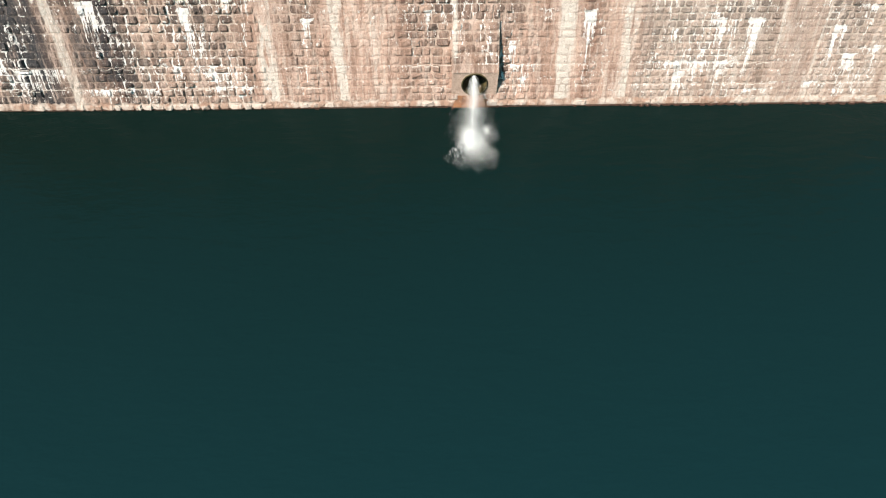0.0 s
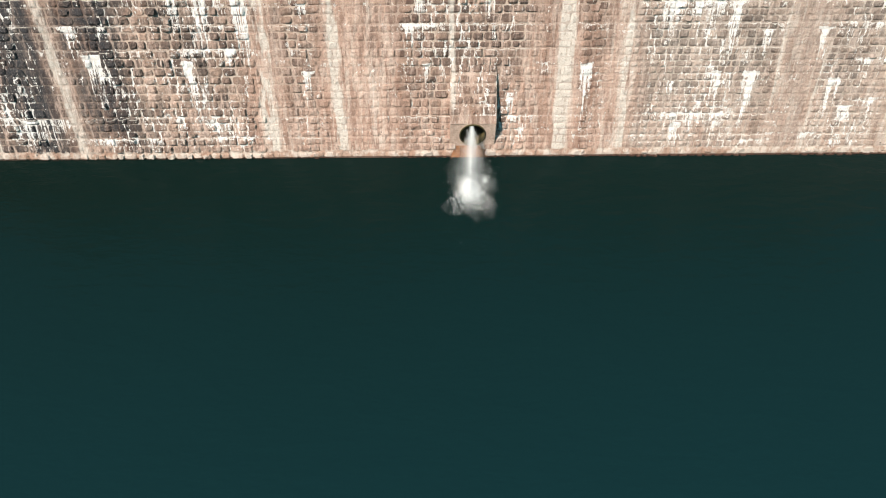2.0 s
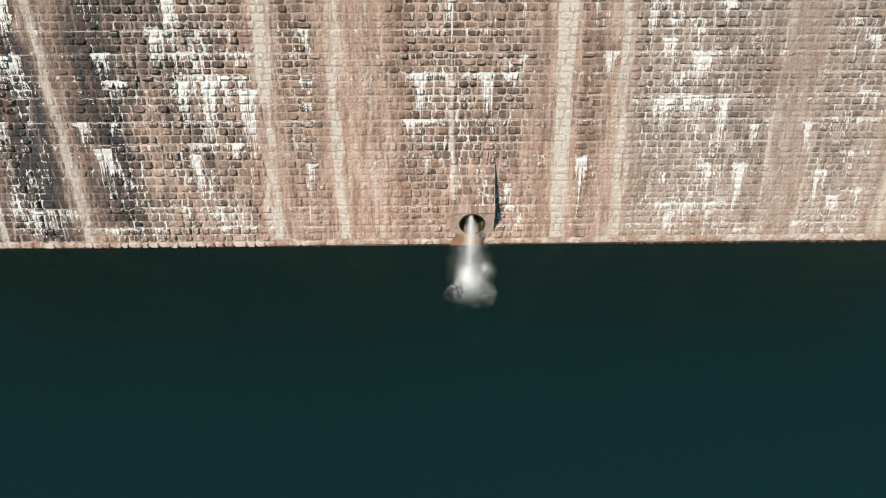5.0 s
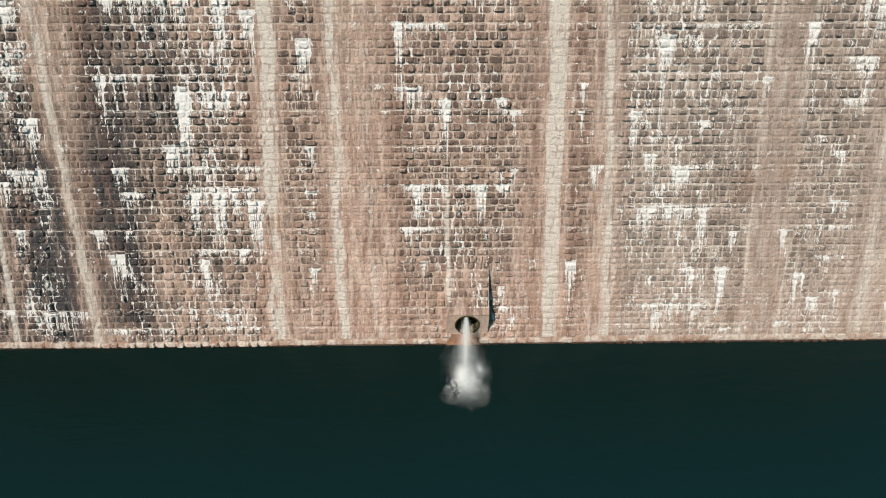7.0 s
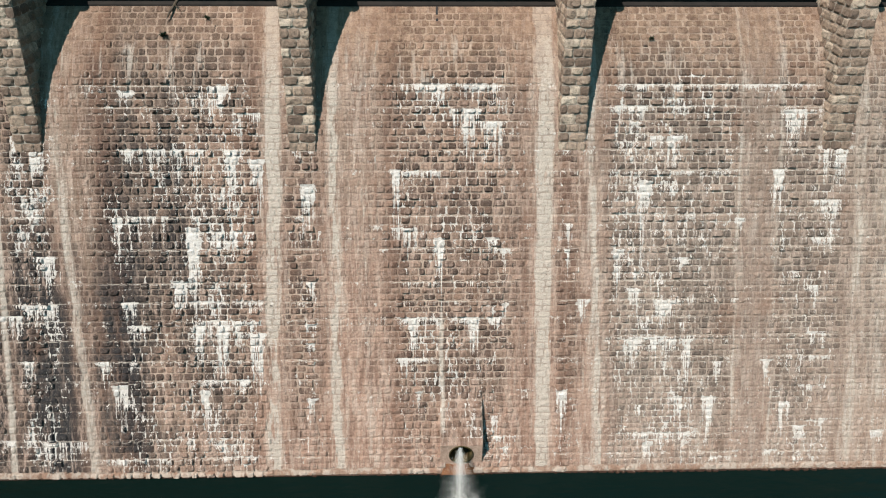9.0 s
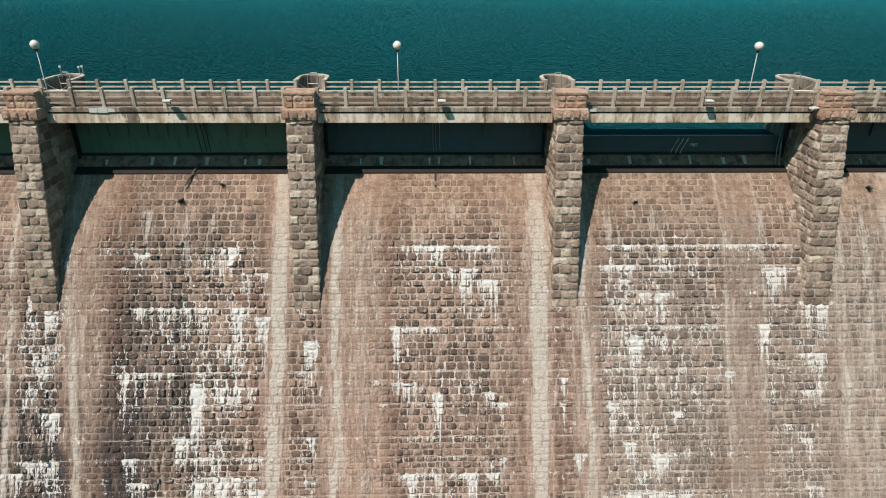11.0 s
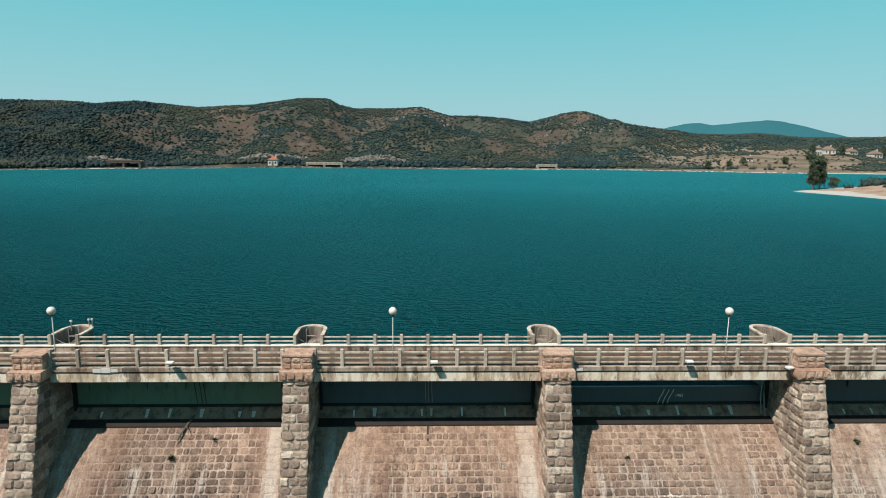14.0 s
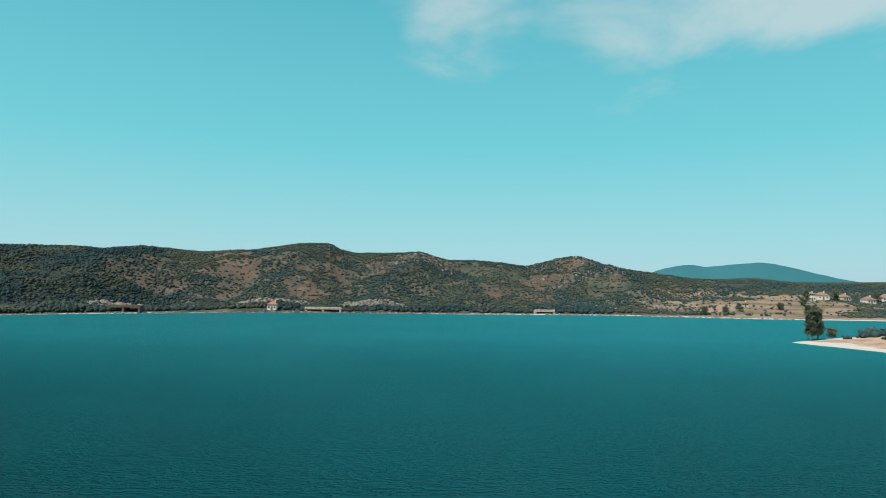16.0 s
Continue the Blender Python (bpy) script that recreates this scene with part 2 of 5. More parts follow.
def make_lime_run():
    """One run of lime below a leak: how deep a place lies inside it, or inside the runs before it."""
    g = bpy.data.node_groups.new("lime_run", "ShaderNodeTree")
    for key in ("sway", "z", "share", "above", "mid", "top", "outer", "inner", "length", "least"):
        g.interface.new_socket(key, in_out="INPUT", socket_type="NodeSocketFloat")
    g.interface.new_socket("depth", in_out="OUTPUT", socket_type="NodeSocketFloat")
    o = g.nodes.new("NodeGroupInput").outputs
    hair = ma(g, "MULTIPLY", o["above"], 1e-6)
    inx = mr(g, ma(g, "ABSOLUTE", ma(g, "SUBTRACT", ma(g, "ADD", o["sway"], hair), o["mid"])), o["outer"], o["inner"])
    d = ma(g, "SUBTRACT", o["top"], ma(g, "ADD", o["z"], hair))
    reach = ma(g, "MULTIPLY", ma(g, "MULTIPLY", inx, ma(g, "ADD", o["share"], o["least"])), o["length"])
    v = ma(g, "SUBTRACT", ma(g, "SUBTRACT", reach, ma(g, "MULTIPLY", d, 0.8)), ma(g, "MULTIPLY", mr(g, d, 0.0, -0.06), 60.0))
    v = ma(g, "ADD", v, ma(g, "MULTIPLY", ma(g, "MULTIPLY", inx, mr(g, d, 0.30, 0.02)), 0.17))
    g.links.new(ma(g, "MAXIMUM", o["above"], v), g.nodes.new("NodeGroupOutput").inputs[0])
    return g


LIME_RUN = make_lime_run()


def weathered(nt, color, lime, bare=1.0, growth=0.75, leak=0.0, proud=None, slime=1.0):
    """Coat, dark growth and lime runs over a masonry colour."""
    p = place(nt)
    s = nd(nt, "ShaderNodeSeparateXYZ", {0: p})
    x, z = s.node.outputs[0], s.node.outputs[2]
    wob = noi(nt, stretched(nt, p, 0.5, 0.5, 0.16), 1.0, 2)
    xw = ma(nt, "ADD", x, ma(nt, "MULTIPLY", ma(nt, "SUBTRACT", wob, 0.5), 0.5))
    lean = ma(nt, "MULTIPLY", mr(nt, z, 15.0, 2.0, kind="LINEAR"), ma(nt, "SUBTRACT", ma(nt, "MULTIPLY", band_curve(nt, x, LEAN), 2.0), 0.5))
    xw = ma(nt, "SUBTRACT", xw, lean)
    xl = ma(nt, "SUBTRACT", x, lean)
    band = band_curve(nt, xw, BANDS)
    thick = mr(nt, noi(nt, stretched(nt, p, 1.2, 0.5, 0.10), 1.0, 4, 0.65), 0.24, 0.52)
    pale = ma(nt, "MULTIPLY", band_curve(nt, ma(nt, "ADD", xl, ma(nt, "MULTIPLY", ma(nt, "SUBTRACT", wob, 0.5), 0.25)), PALE), thick)
    pale = ma(nt, "MULTIPLY", pale, ma(nt, "SUBTRACT", 1.0, ma(nt, "MULTIPLY", mr(nt, ma(nt, "ABSOLUTE", x), 1.0, 0.5), mr(nt, z, 6.5, 10.0))))
    seam = ma(nt, "MULTIPLY", band_curve(nt, ma(nt, "ADD", xl, ma(nt, "MULTIPLY", ma(nt, "SUBTRACT", wob, 0.5), 0.35)), SEAM), mr(nt, noi(nt, stretched(nt, p, 2.0, 0.5, 0.12), 1.0, 4, 0.65), 0.26, 0.52))
    streak = noi(nt, stretched(nt, p, 3.2, 1.0, 0.10), 1.0, 5, 0.65)
    blot = noi(nt, p, 0.45, 4, 0.6)
    # dark growth where the coat is thin
    grow = ma(nt, "MULTIPLY", mr(nt, ma(nt, "ADD", noi(nt, stretched(nt, p, 0.40, 0.3, 0.10), 1.0, 5, 0.65), ma(nt, "ADD", ma(nt, "ADD", mr(nt, x, -7.5, -11.0, 0.0, 0.05), mr(nt, ma(nt, "ABSOLUTE", ma(nt, "ADD", x, 14.5)), 1.4, 0.5, 0.0, 0.14)), ma(nt, "MULTIPLY", mr(nt, x, -12.9, -14.0), mr(nt, z, 11.0, 7.0, 0.0, 0.24)))), 0.44, 0.62), ma(nt, "SUBTRACT", 1.0, band))
    moss = mixc(nt, mr(nt, x, -10.0, -5.0), (0.062, 0.056, 0.054), (0.15, 0.105, 0.085))
    color = mixc(nt, ma(nt, "MULTIPLY", grow, growth), color, moss)
    damp = ma(nt, "MULTIPLY", ma(nt, "MULTIPLY", mr(nt, x, -13.1, -14.2), mr(nt, z, 13.0, 8.5)), mr(nt, noi(nt, stretched(nt, p, 0.8, 0.4, 0.12), 1.0, 4, 0.6), 0.32, 0.50))
    color = mixc(nt, ma(nt, "MULTIPLY", damp, ma(nt, "SUBTRACT", 0.95, ma(nt, "MULTIPLY", band, 0.85))), color, (0.036, 0.039, 0.045))
    # mineral coat in bands
    fine = noi(nt, stretched(nt, p, 9.0, 2.0, 0.16), 1.0, 4, 0.7)
    coat = ma(nt, "ADD", ma(nt, "MULTIPLY", band, 0.80), ma(nt, "MULTIPLY", ma(nt, "SUBTRACT", streak, 0.5), 1.5))
    coat = ma(nt, "ADD", coat, ma(nt, "MULTIPLY", ma(nt, "SUBTRACT", fine, 0.5), 0.7))
    coat = ma(nt, "ADD", coat, ma(nt, "MULTIPLY", mr(nt, z, 16.5, 19.2), 0.05))
    coat = ma(nt, "ADD", coat, ma(nt, "MULTIPLY", mr(nt, z, 6.5, 1.5), mr(nt, x, -11.0, -14.0, 0.5, 0.15)))
    coat = ma(nt, "SUBTRACT", coat, ma(nt, "MULTIPLY", damp, 0.45))
    coat = mr(nt, coat, 0.08, 0.92, 0.0, 0.9 * bare)
    tan = mixc(nt, mr(nt, noi(nt, stretched(nt, p, 1.6, 1, 0.06), 1.0, 5, 0.65), 0.38, 0.64), (0.475, 0.335, 0.265), (0.73, 0.59, 0.495))
    tan = mixc(nt, mr(nt, fine, 0.40, 0.62), mixc(nt, 0.45, tan, (0.30, 0.20, 0.155)), tan)
    tan = mixc(nt, mr(nt, blot, 0.35, 0.7, 0.0, 0.6), tan, (0.50, 0.37, 0.30))
    grey = ma(nt, "MAXIMUM", mr(nt, x, -7.0, -12.0), mr(nt, x, 15.0, 19.5))
    tan = mixc(nt, ma(nt, "MULTIPLY", grey, 0.65), tan, mixc(nt, mr(nt, x, -8.0, -12.0), (0.58, 0.48, 0.39), (0.36, 0.30, 0.245)))
    tan = mixc(nt, mr(nt, z, 9.0, 2.5, 0.0, 0.3), tan, (0.59, 0.385, 0.295))
    tan = mixc(nt, mr(nt, z, 16.8, 19.0, 0.0, 0.6), tan, (0.44, 0.305, 0.225))
    tan = mixc(nt, ma(nt, "MULTIPLY", mr(nt, z, 14.0, 9.0, 0.0, 0.36), mr(nt, x, -9.0, -5.0)), tan, (0.76, 0.525, 0.415))
    tan = mixc(nt, mr(nt, z, 10.0, 15.0, 0.0, 0.42), tan, (0.50, 0.415, 0.335))
    tan = mixc(nt, mr(nt, noi(nt, stretched(nt, p, 2.6, 1.0, 0.05), 1.0, 6, 0.75), 0.45, 0.60, 0.0, 0.72), tan, (0.31, 0.19, 0.145))
    tan = mixc(nt, mr(nt, noi(nt, stretched(nt, vm(nt, "ADD", p, (5.0, 0.0, 0.0)), 4.5, 1.0, 0.06), 1.0, 5, 0.7), 0.49, 0.60, 0.0, 0.7), tan, (0.80, 0.69, 0.60))
    color = mixc(nt, coat, color, tan)
    # thin pale wash in streaks, reddish seams, pale runs
    wash = noi(nt, stretched(nt, p, 4.2, 1.5, 0.14), 1.0, 6, 0.75)
    color = mixc(nt, ma(nt, "MULTIPLY", mr(nt, wash, 0.48, 0.64, 0.0, 0.68), mr(nt, z, 12.5, 16.5, 1.0, 0.45)), color, (0.68, 0.54, 0.46))
    color = mixc(nt, ma(nt, "MULTIPLY", seam, 0.8), color, (0.22, 0.125, 0.09))
    color = mixc(nt, mr(nt, x, 9.0, 5.5), color, mixc(nt, 1.0, color, (1.045, 0.973, 0.94), "MULTIPLY"))
    bleach = ma(nt, "MULTIPLY", mr(nt, x, 6.2, 8.4), mr(nt, z, 17.5, 11.0, 0.0, 0.20))
    color = mixc(nt, ma(nt, "MULTIPLY", bleach, mr(nt, noi(nt, stretched(nt, p, 1.0, 0.5, 0.3), 1.0, 5, 0.7), 0.30, 0.60, 0.45, 1.0)), color, (0.66, 0.565, 0.48))
    # chalky drips that begin just below the crest
    hang = ma(nt, "SUBTRACT", ma(nt, "ADD", 17.1, ma(nt, "MULTIPLY", noi(nt, stretched(nt, p, 2.2, 0.2, 0.0), 1.0, 3, 0.7), 2.2)), z)
    chalk = ma(nt, "MULTIPLY", mr(nt, noi(nt, stretched(nt, vm(nt, "ADD", p, (0.0, 0.0, 9.0)), 3.2, 0.4, 0.10), 1.0, 4, 0.7), 0.54, 0.64), ma(nt, "MULTIPLY", mr(nt, hang, 0.0, 0.15), mr(nt, hang, 3.2, 0.6)))
    color = mixc(nt, ma(nt, "MULTIPLY", chalk, 0.6), color, (0.80, 0.72, 0.64))
    # dark slime in two upright strips
    edge = ma(nt, "ADD", x, ma(nt, "MULTIPLY", ma(nt, "SUBTRACT", noi(nt, stretched(nt, p, 1.6, 0.5, 0.25), 1.0, 5, 0.7), 0.5), 1.3))
    for mid, half, z0, z1 in ((-14.55, 0.95, 10.4, 8.0), (-17.6, 0.75, 9.4, 7.2), (-13.1, 1.9, 15.8, 13.0)):
        strip = ma(nt, "MULTIPLY", mr(nt, ma(nt, "ABSOLUTE", ma(nt, "SUBTRACT", edge, mid)), half + 0.25, half - 0.2), ma(nt, "MULTIPLY", mr(nt, z, z0, z1), mr(nt, z, 1.7, 2.3) if mid < -14 else mr(nt, z, 8.0, 10.5)))
        strip = ma(nt, "MULTIPLY", strip, mr(nt, noi(nt, stretched(nt, p, 2.6, 1.0, 0.5), 1.0, 5, 0.7), 0.30, 0.58, 0.35, 1.0))
        color = mixc(nt, ma(nt, "MULTIPLY", strip, (0.9 if mid < -14 else 0.6) * slime), color, (0.040, 0.042, 0.047))
    color = mixc(nt, mr(nt, ma(nt, "ADD", pale, ma(nt, "MULTIPLY", ma(nt, "SUBTRACT", fine, 0.5), 0.7)), 0.22, 0.52, 0.0, 0.8), color, (0.77, 0.69, 0.605))
    # earthy deposit below the crest and in patches, black specks of lichen
    earth = ma(nt, "MULTIPLY", mr(nt, ma(nt, "ADD", z, ma(nt, "MULTIPLY", noi(nt, stretched(nt, p, 1.3, 0.6, 0.35), 1.0, 5, 0.65), 5.0)), 18.6, 21.2), mr(nt, x, -8.0, -4.0, 0.28, 0.48))
    color = mixc(nt, earth, color, mixc(nt, mr(nt, noi(nt, p, 3.0, 5, 0.7), 0.4, 0.62), (0.30, 0.175, 0.115), (0.62, 0.42, 0.29)))
    color = mixc(nt, mr(nt, noi(nt, stretched(nt, p, 0.5, 0.4, 0.22), 1.0, 5, 0.65), 0.55, 0.72, 0.0, 0.45), color, (0.36, 0.205, 0.14))
    color = mixc(nt, mr(nt, noi(nt, stretched(nt, p, 4.5, 4.5, 3.2), 1.0, 3, 0.7), 0.66, 0.74, 0.0, 0.75), color, (0.05, 0.045, 0.042))
    # lime runs below the lift joints and at the strongest leaks
    col = noi(nt, stretched(nt, p, 6.5, 0.3, 0.10), 1.0, 5, 0.85)
    share = mr(nt, col, 0.44, 0.68, 0.0, 1.25, "LINEAR")
    sway = ma(nt, "ADD", x, ma(nt, "MULTIPLY", ma(nt, "SUBTRACT", noi(nt, stretched(nt, p, 2.0, 1.0, 2.2), 1.0, 4, 0.7), 0.5), 0.5))
    best = ma(nt, "MULTIPLY", z, -100.0)
    for mid, top, half, length in lime:
        one = nt.nodes.new("ShaderNodeGroup")
        one.node_tree = LIME_RUN
        for key, v in (("sway", sway), ("z", z), ("share", share), ("above", best)):
            nt.links.new(v, one.inputs[key])
        for key, v in (("mid", mid), ("top", top), ("outer", half * 1.2 + 0.05), ("inner", half * 0.55), ("length", length * 1.2), ("least", 0.08 if half > 0.45 else 0.30)):
            one.inputs[key].default_value = v
        best = one.outputs[0]
    run = best
    # thin pale lines and short runs along the lift joints
    along = noi(nt, stretched(nt, p, 0.5, 0.2, 0.6), 1.0, 4, 0.7)
    low = None
    for lift in LIFTS:
        d = ma(nt, "SUBTRACT", lift, z)
        d = ma(nt, "ADD", ma(nt, "ABSOLUTE", d), ma(nt, "MULTIPLY", mr(nt, d, 0.03, -0.03), 9.0))
        low = d if low is None else ma(nt, "MINIMUM", low, d)
    drip = ma(nt, "ADD", ma(nt, "MULTIPLY", ma(nt, "SUBTRACT", along, 0.46), 1.3), ma(nt, "MULTIPLY", ma(nt, "SUBTRACT", share, 0.45), 1.1))
    drip = ma(nt, "SUBTRACT", ma(nt, "MINIMUM", drip, 0.75), ma(nt, "MULTIPLY", band, 0.9))
    run = ma(nt, "MAXIMUM", run, ma(nt, "SUBTRACT", ma(nt, "SUBTRACT", drip, low), 0.12))
    color = mixc(nt, ma(nt, "MULTIPLY", mr(nt, low, 0.075, 0.02), ma(nt, "MULTIPLY", mr(nt, along, 0.36, 0.52, 0.0, 0.85), mr(nt, band, 0.7, 0.3, 0.25, 1.0))), color, (0.80, 0.71, 0.62))
    # thin icicle runs that start at the bed joints, thickest where the face leaks
    zone = ma(nt, "ADD", band_curve(nt, x, LEAKY), ma(nt, "MULTIPLY", ma(nt, "SUBTRACT", noi(nt, stretched(nt, p, 0.55, 0.3, 0.40), 1.0, 4, 0.65), 0.5), 2.6))
    zone = ma(nt, "MULTIPLY", zone, mr(nt, z, 17.2, 15.8))
    for k, lift in enumerate((0.57, 1.13, 1.71)):
        q = ma(nt, "DIVIDE", ma(nt, "SUBTRACT", z, 0.13 + 0.29 * k), lift)
        row = ma(nt, "FLOOR", q)
        d = ma(nt, "MULTIPLY", ma(nt, "SUBTRACT", 1.0, ma(nt, "FRACT", q)), lift)
        thin = nd(nt, "ShaderNodeCombineXYZ", {0: ma(nt, "MULTIPLY", sway, 5.0 + 1.5 * k), 1: ma(nt, "MULTIPLY", row, 5.3), 2: ma(nt, "ADD", ma(nt, "MULTIPLY", z, 0.35), 9.0 * k)})
        c = noi(nt, thin, 1.0, 4, 0.7)
        ln = ma(nt, "MULTIPLY", ma(nt, "SUBTRACT", ma(nt, "ADD", c, ma(nt, "MULTIPLY", zone, 0.135)), 0.69), 4.0 + 4.0 * k)
        run = ma(nt, "MAXIMUM", run, ma(nt, "SUBTRACT", ma(nt, "MINIMUM", ln, lift), d))
    # ragged crusts, upright in grain
    spl = noi(nt, stretched(nt, p, 5.5, 1.0, 1.5), 1.0, 5, 0.75)
    reg = noi(nt, stretched(nt, p, 0.45, 0.2, 0.30), 1.0, 3, 0.6)
    crust = ma(nt, "ADD", ma(nt, "SUBTRACT", spl, 0.635), ma(nt, "MULTIPLY", ma(nt, "SUBTRACT", reg, 0.48), 0.75))
    crust = ma(nt, "ADD", crust, leak)
    run = ma(nt, "MAXIMUM", run, ma(nt, "MULTIPLY", ma(nt, "SUBTRACT", crust, ma(nt, "MULTIPLY", band, 0.22)), 6.0))
    if proud is not None:
        run = ma(nt, "SUBTRACT", run, ma(nt, "MULTIPLY", mr(nt, proud, 0.4, 0.85), 0.32))
    rag = noi(nt, stretched(nt, p, 9, 9, 5), 1.0, 3, 0.7)
    run = ma(nt, "ADD", run, ma(nt, "MULTIPLY", ma(nt, "SUBTRACT", rag, 0.54), 1.7))
    run = ma(nt, "ADD", run, ma(nt, "MULTIPLY", ma(nt, "SUBTRACT", noi(nt, stretched(nt, p, 2.6, 1.0, 1.1), 1.0, 3, 0.6), 0.49), 1.0))
    run = ma(nt, "SUBTRACT", run, ma(nt, "MULTIPLY", mr(nt, z, 16.8, 17.6), 3.0))
    color = mixc(nt, mr(nt, run, 0.0, 0.24, 0.0, 0.95), color, mixc(nt, mr(nt, rag, 0.40, 0.62), (1.0, 0.97, 0.94), (0.88, 0.82, 0.76)))
    # dark reddish line and salt rim at the water
    grain = noi(nt, p, 15.0, 6, 0.8)
    color = mixc(nt, mr(nt, grain, 0.50, 0.64, 0.0, 0.28), color, (0.06, 0.048, 0.042))
    color = mixc(nt, mr(nt, grain, 0.46, 0.34, 0.0, 0.22), color, (0.80, 0.70, 0.61))
    rim = ma(nt, "SUBTRACT", z, ma(nt, "MULTIPLY", noi(nt, p, 3.0, 4, 0.7), 0.3))
    color = mixc(nt, mr(nt, rim, TAIL + 0.20, TAIL + 0.12, 0.0, 0.85), color, mixc(nt, mr(nt, noi(nt, stretched(nt, p, 1.5, 1, 1), 1.0, 4, 0.7), 0.42, 0.6), (0.74, 0.62, 0.53), (0.46, 0.29, 0.21)))
    color = mixc(nt, mr(nt, z, TAIL + 0.09, TAIL + 0.04), color, (0.07, 0.035, 0.024))
    return color, p, band


def make_masonry(name, joint, lime):
    m, nt, out = material(name)
    p = place(nt)
    if joint:
        base = mixc(nt, mr(nt, noi(nt, p, 0.9, 6, 0.75), 0.35, 0.65), (0.38, 0.30, 0.245), (0.70, 0.59, 0.50))
        color, p, band = weathered(nt, base, lime, 1.0, 0.42, 0.075, slime=0.78)
        color = mixc(nt, ma(nt, "MULTIPLY", mr(nt, noi(nt, p, 1.7, 5, 0.7), 0.38, 0.6, 0.0, 0.45), band), color, (0.27, 0.18, 0.14))
    else:
        r = per_piece(nt)
        base = ramp(nt, r, [(0.0, (0.095, 0.070, 0.060)), (0.35, (0.205, 0.143, 0.118)), (0.7, (0.37, 0.26, 0.205)), (1.0, (0.58, 0.425, 0.335))])
        base = mixc(nt, mr(nt, noi(nt, p, 7.0, 4, 0.7), 0.35, 0.7), base, mixc(nt, 0.5, base, (0.09, 0.08, 0.075)))
        color, p, band = weathered(nt, base, lime, 0.92, proud=ma(nt, "FRACT", ma(nt, "MULTIPLY", r, 7.31)))
    finish(nt, out, color, 0.9, noi(nt, p, 8.0, 6, 0.8), 1.0, 0.10, spec=0.15)
    return m


def make_stone(name, stops, dirt=(0.09, 0.08, 0.07), amount=0.6):
    m, nt, out = material(name)
    p = place(nt)
    base = ramp(nt, per_piece(nt), stops)
    base = mixc(nt, mr(nt, noi(nt, p, 5.0, 5, 0.7), 0.4, 0.75), base, mixc(nt, 0.55, base, dirt))
    base = mixc(nt, mr(nt, noi(nt, p, 11.0, 5, 0.75), 0.5, 0.66, 0.0, 0.5), base, dirt)
    base = mixc(nt, mr(nt, noi(nt, vm(nt, "ADD", p, (7.0, 3.0, 1.0)), 6.0, 5, 0.75), 0.58, 0.7, 0.0, 0.5), base, (0.72, 0.62, 0.53))
    base = mixc(nt, ma(nt, "MULTIPLY", mr(nt, noi(nt, stretched(nt, p, 1.7, 1.7, 0.4), 1.0, 4, 0.6), 0.48, 0.7), amount), base, dirt)
    finish(nt, out, base, 0.9, noi(nt, p, 9.0, 6, 0.8), 1.0, 0.10, spec=0.15)
    return m


def make_concrete(name, light, dark, streaks=0.7, rust=0.0, patches=0.0):
    m, nt, out = material(name)
    p = place(nt)
    c = mixc(nt, noi(nt, p, 1.3, 5, 0.65), tuple(0.75 * v for v in light), light)
    st = mr(nt, noi(nt, stretched(nt, p, 2.3, 2.3, 0.45), 1.0, 6, 0.75), 0.44, 0.64)
    c = mixc(nt, ma(nt, "MULTIPLY", st, streaks), c, dark)
    if rust:
        c = mixc(nt, ma(nt, "MULTIPLY", mr(nt, noi(nt, stretched(nt, p, 1.1, 1.1, 0.5), 1.7, 4), 0.5, 0.72), rust), c, (0.33, 0.17, 0.09))
    if patches:
        c = mixc(nt, mr(nt, noi(nt, stretched(nt, p, 1.0, 1.0, 0.4), 1.4, 5, 0.7), 0.47, 0.58, 0.0, patches), c, (0.98, 0.88, 0.74))
        c = mixc(nt, mr(nt, noi(nt, stretched(nt, vm(nt, "ADD", p, (4.0, 0.0, 0.0)), 1.0, 1.0, 0.3), 1.1, 5, 0.7), 0.55, 0.62, 0.0, 0.8), c, dark)
    c = mixc(nt, mr(nt, noi(nt, p, 14.0, 4, 0.7), 0.55, 0.8, 0, 0.5), c, dark)
    finish(nt, out, c, 0.88, noi(nt, p, 30.0, 5, 0.7), 0.4, 0.02, spec=0.2)
    return m


def make_paint(name, color, wear, rough=0.5, metal=0.0, amount=0.5):
    m, nt, out = material(name)
    p = place(nt)
    c = mixc(nt, ma(nt, "MULTIPLY", mr(nt, noi(nt, stretched(nt, p, 2.5, 2.5, 0.7), 1.0, 5, 0.65), 0.45, 0.75), amount), color, wear)
    finish(nt, out, c, rough, noi(nt, p, 12.0, 3), 0.12, 0.01, metal=metal)
    return m


LIME = LIME_WEST_PIER + LIME_WEST + LIME_PIER_B + LIME_MID + LIME_PIER_C + LIME_EAST + LIME_EAST_PIER
BAY_LIME = [[q for q in LIME if a - 0.3 < q[0] + q[2] and q[0] - q[2] < b + 0.3] for a, b in ((-33, -18), (-18, -6), (-6, 6), (6, 18), (18, 33))]
BAY_STONE = [make_masonry("quarry_stone", False, lime) for lime in BAY_LIME]
BAY_JOINT = [make_masonry("mortar", True, lime) for lime in BAY_LIME]
STONE, JOINT = BAY_STONE[2], BAY_JOINT[2]
PIER_STONE = make_stone("pier_stone", [(0, (0.26, 0.185, 0.145)), (0.4, (0.47, 0.35, 0.27)), (0.8, (0.67, 0.52, 0.405)), (1, (0.87, 0.73, 0.59))], (0.115, 0.092, 0.078), 0.5)
PIER_JOINT = make_concrete("pier_mortar", (0.55, 0.48, 0.41), (0.25, 0.20, 0.165), 0.6)
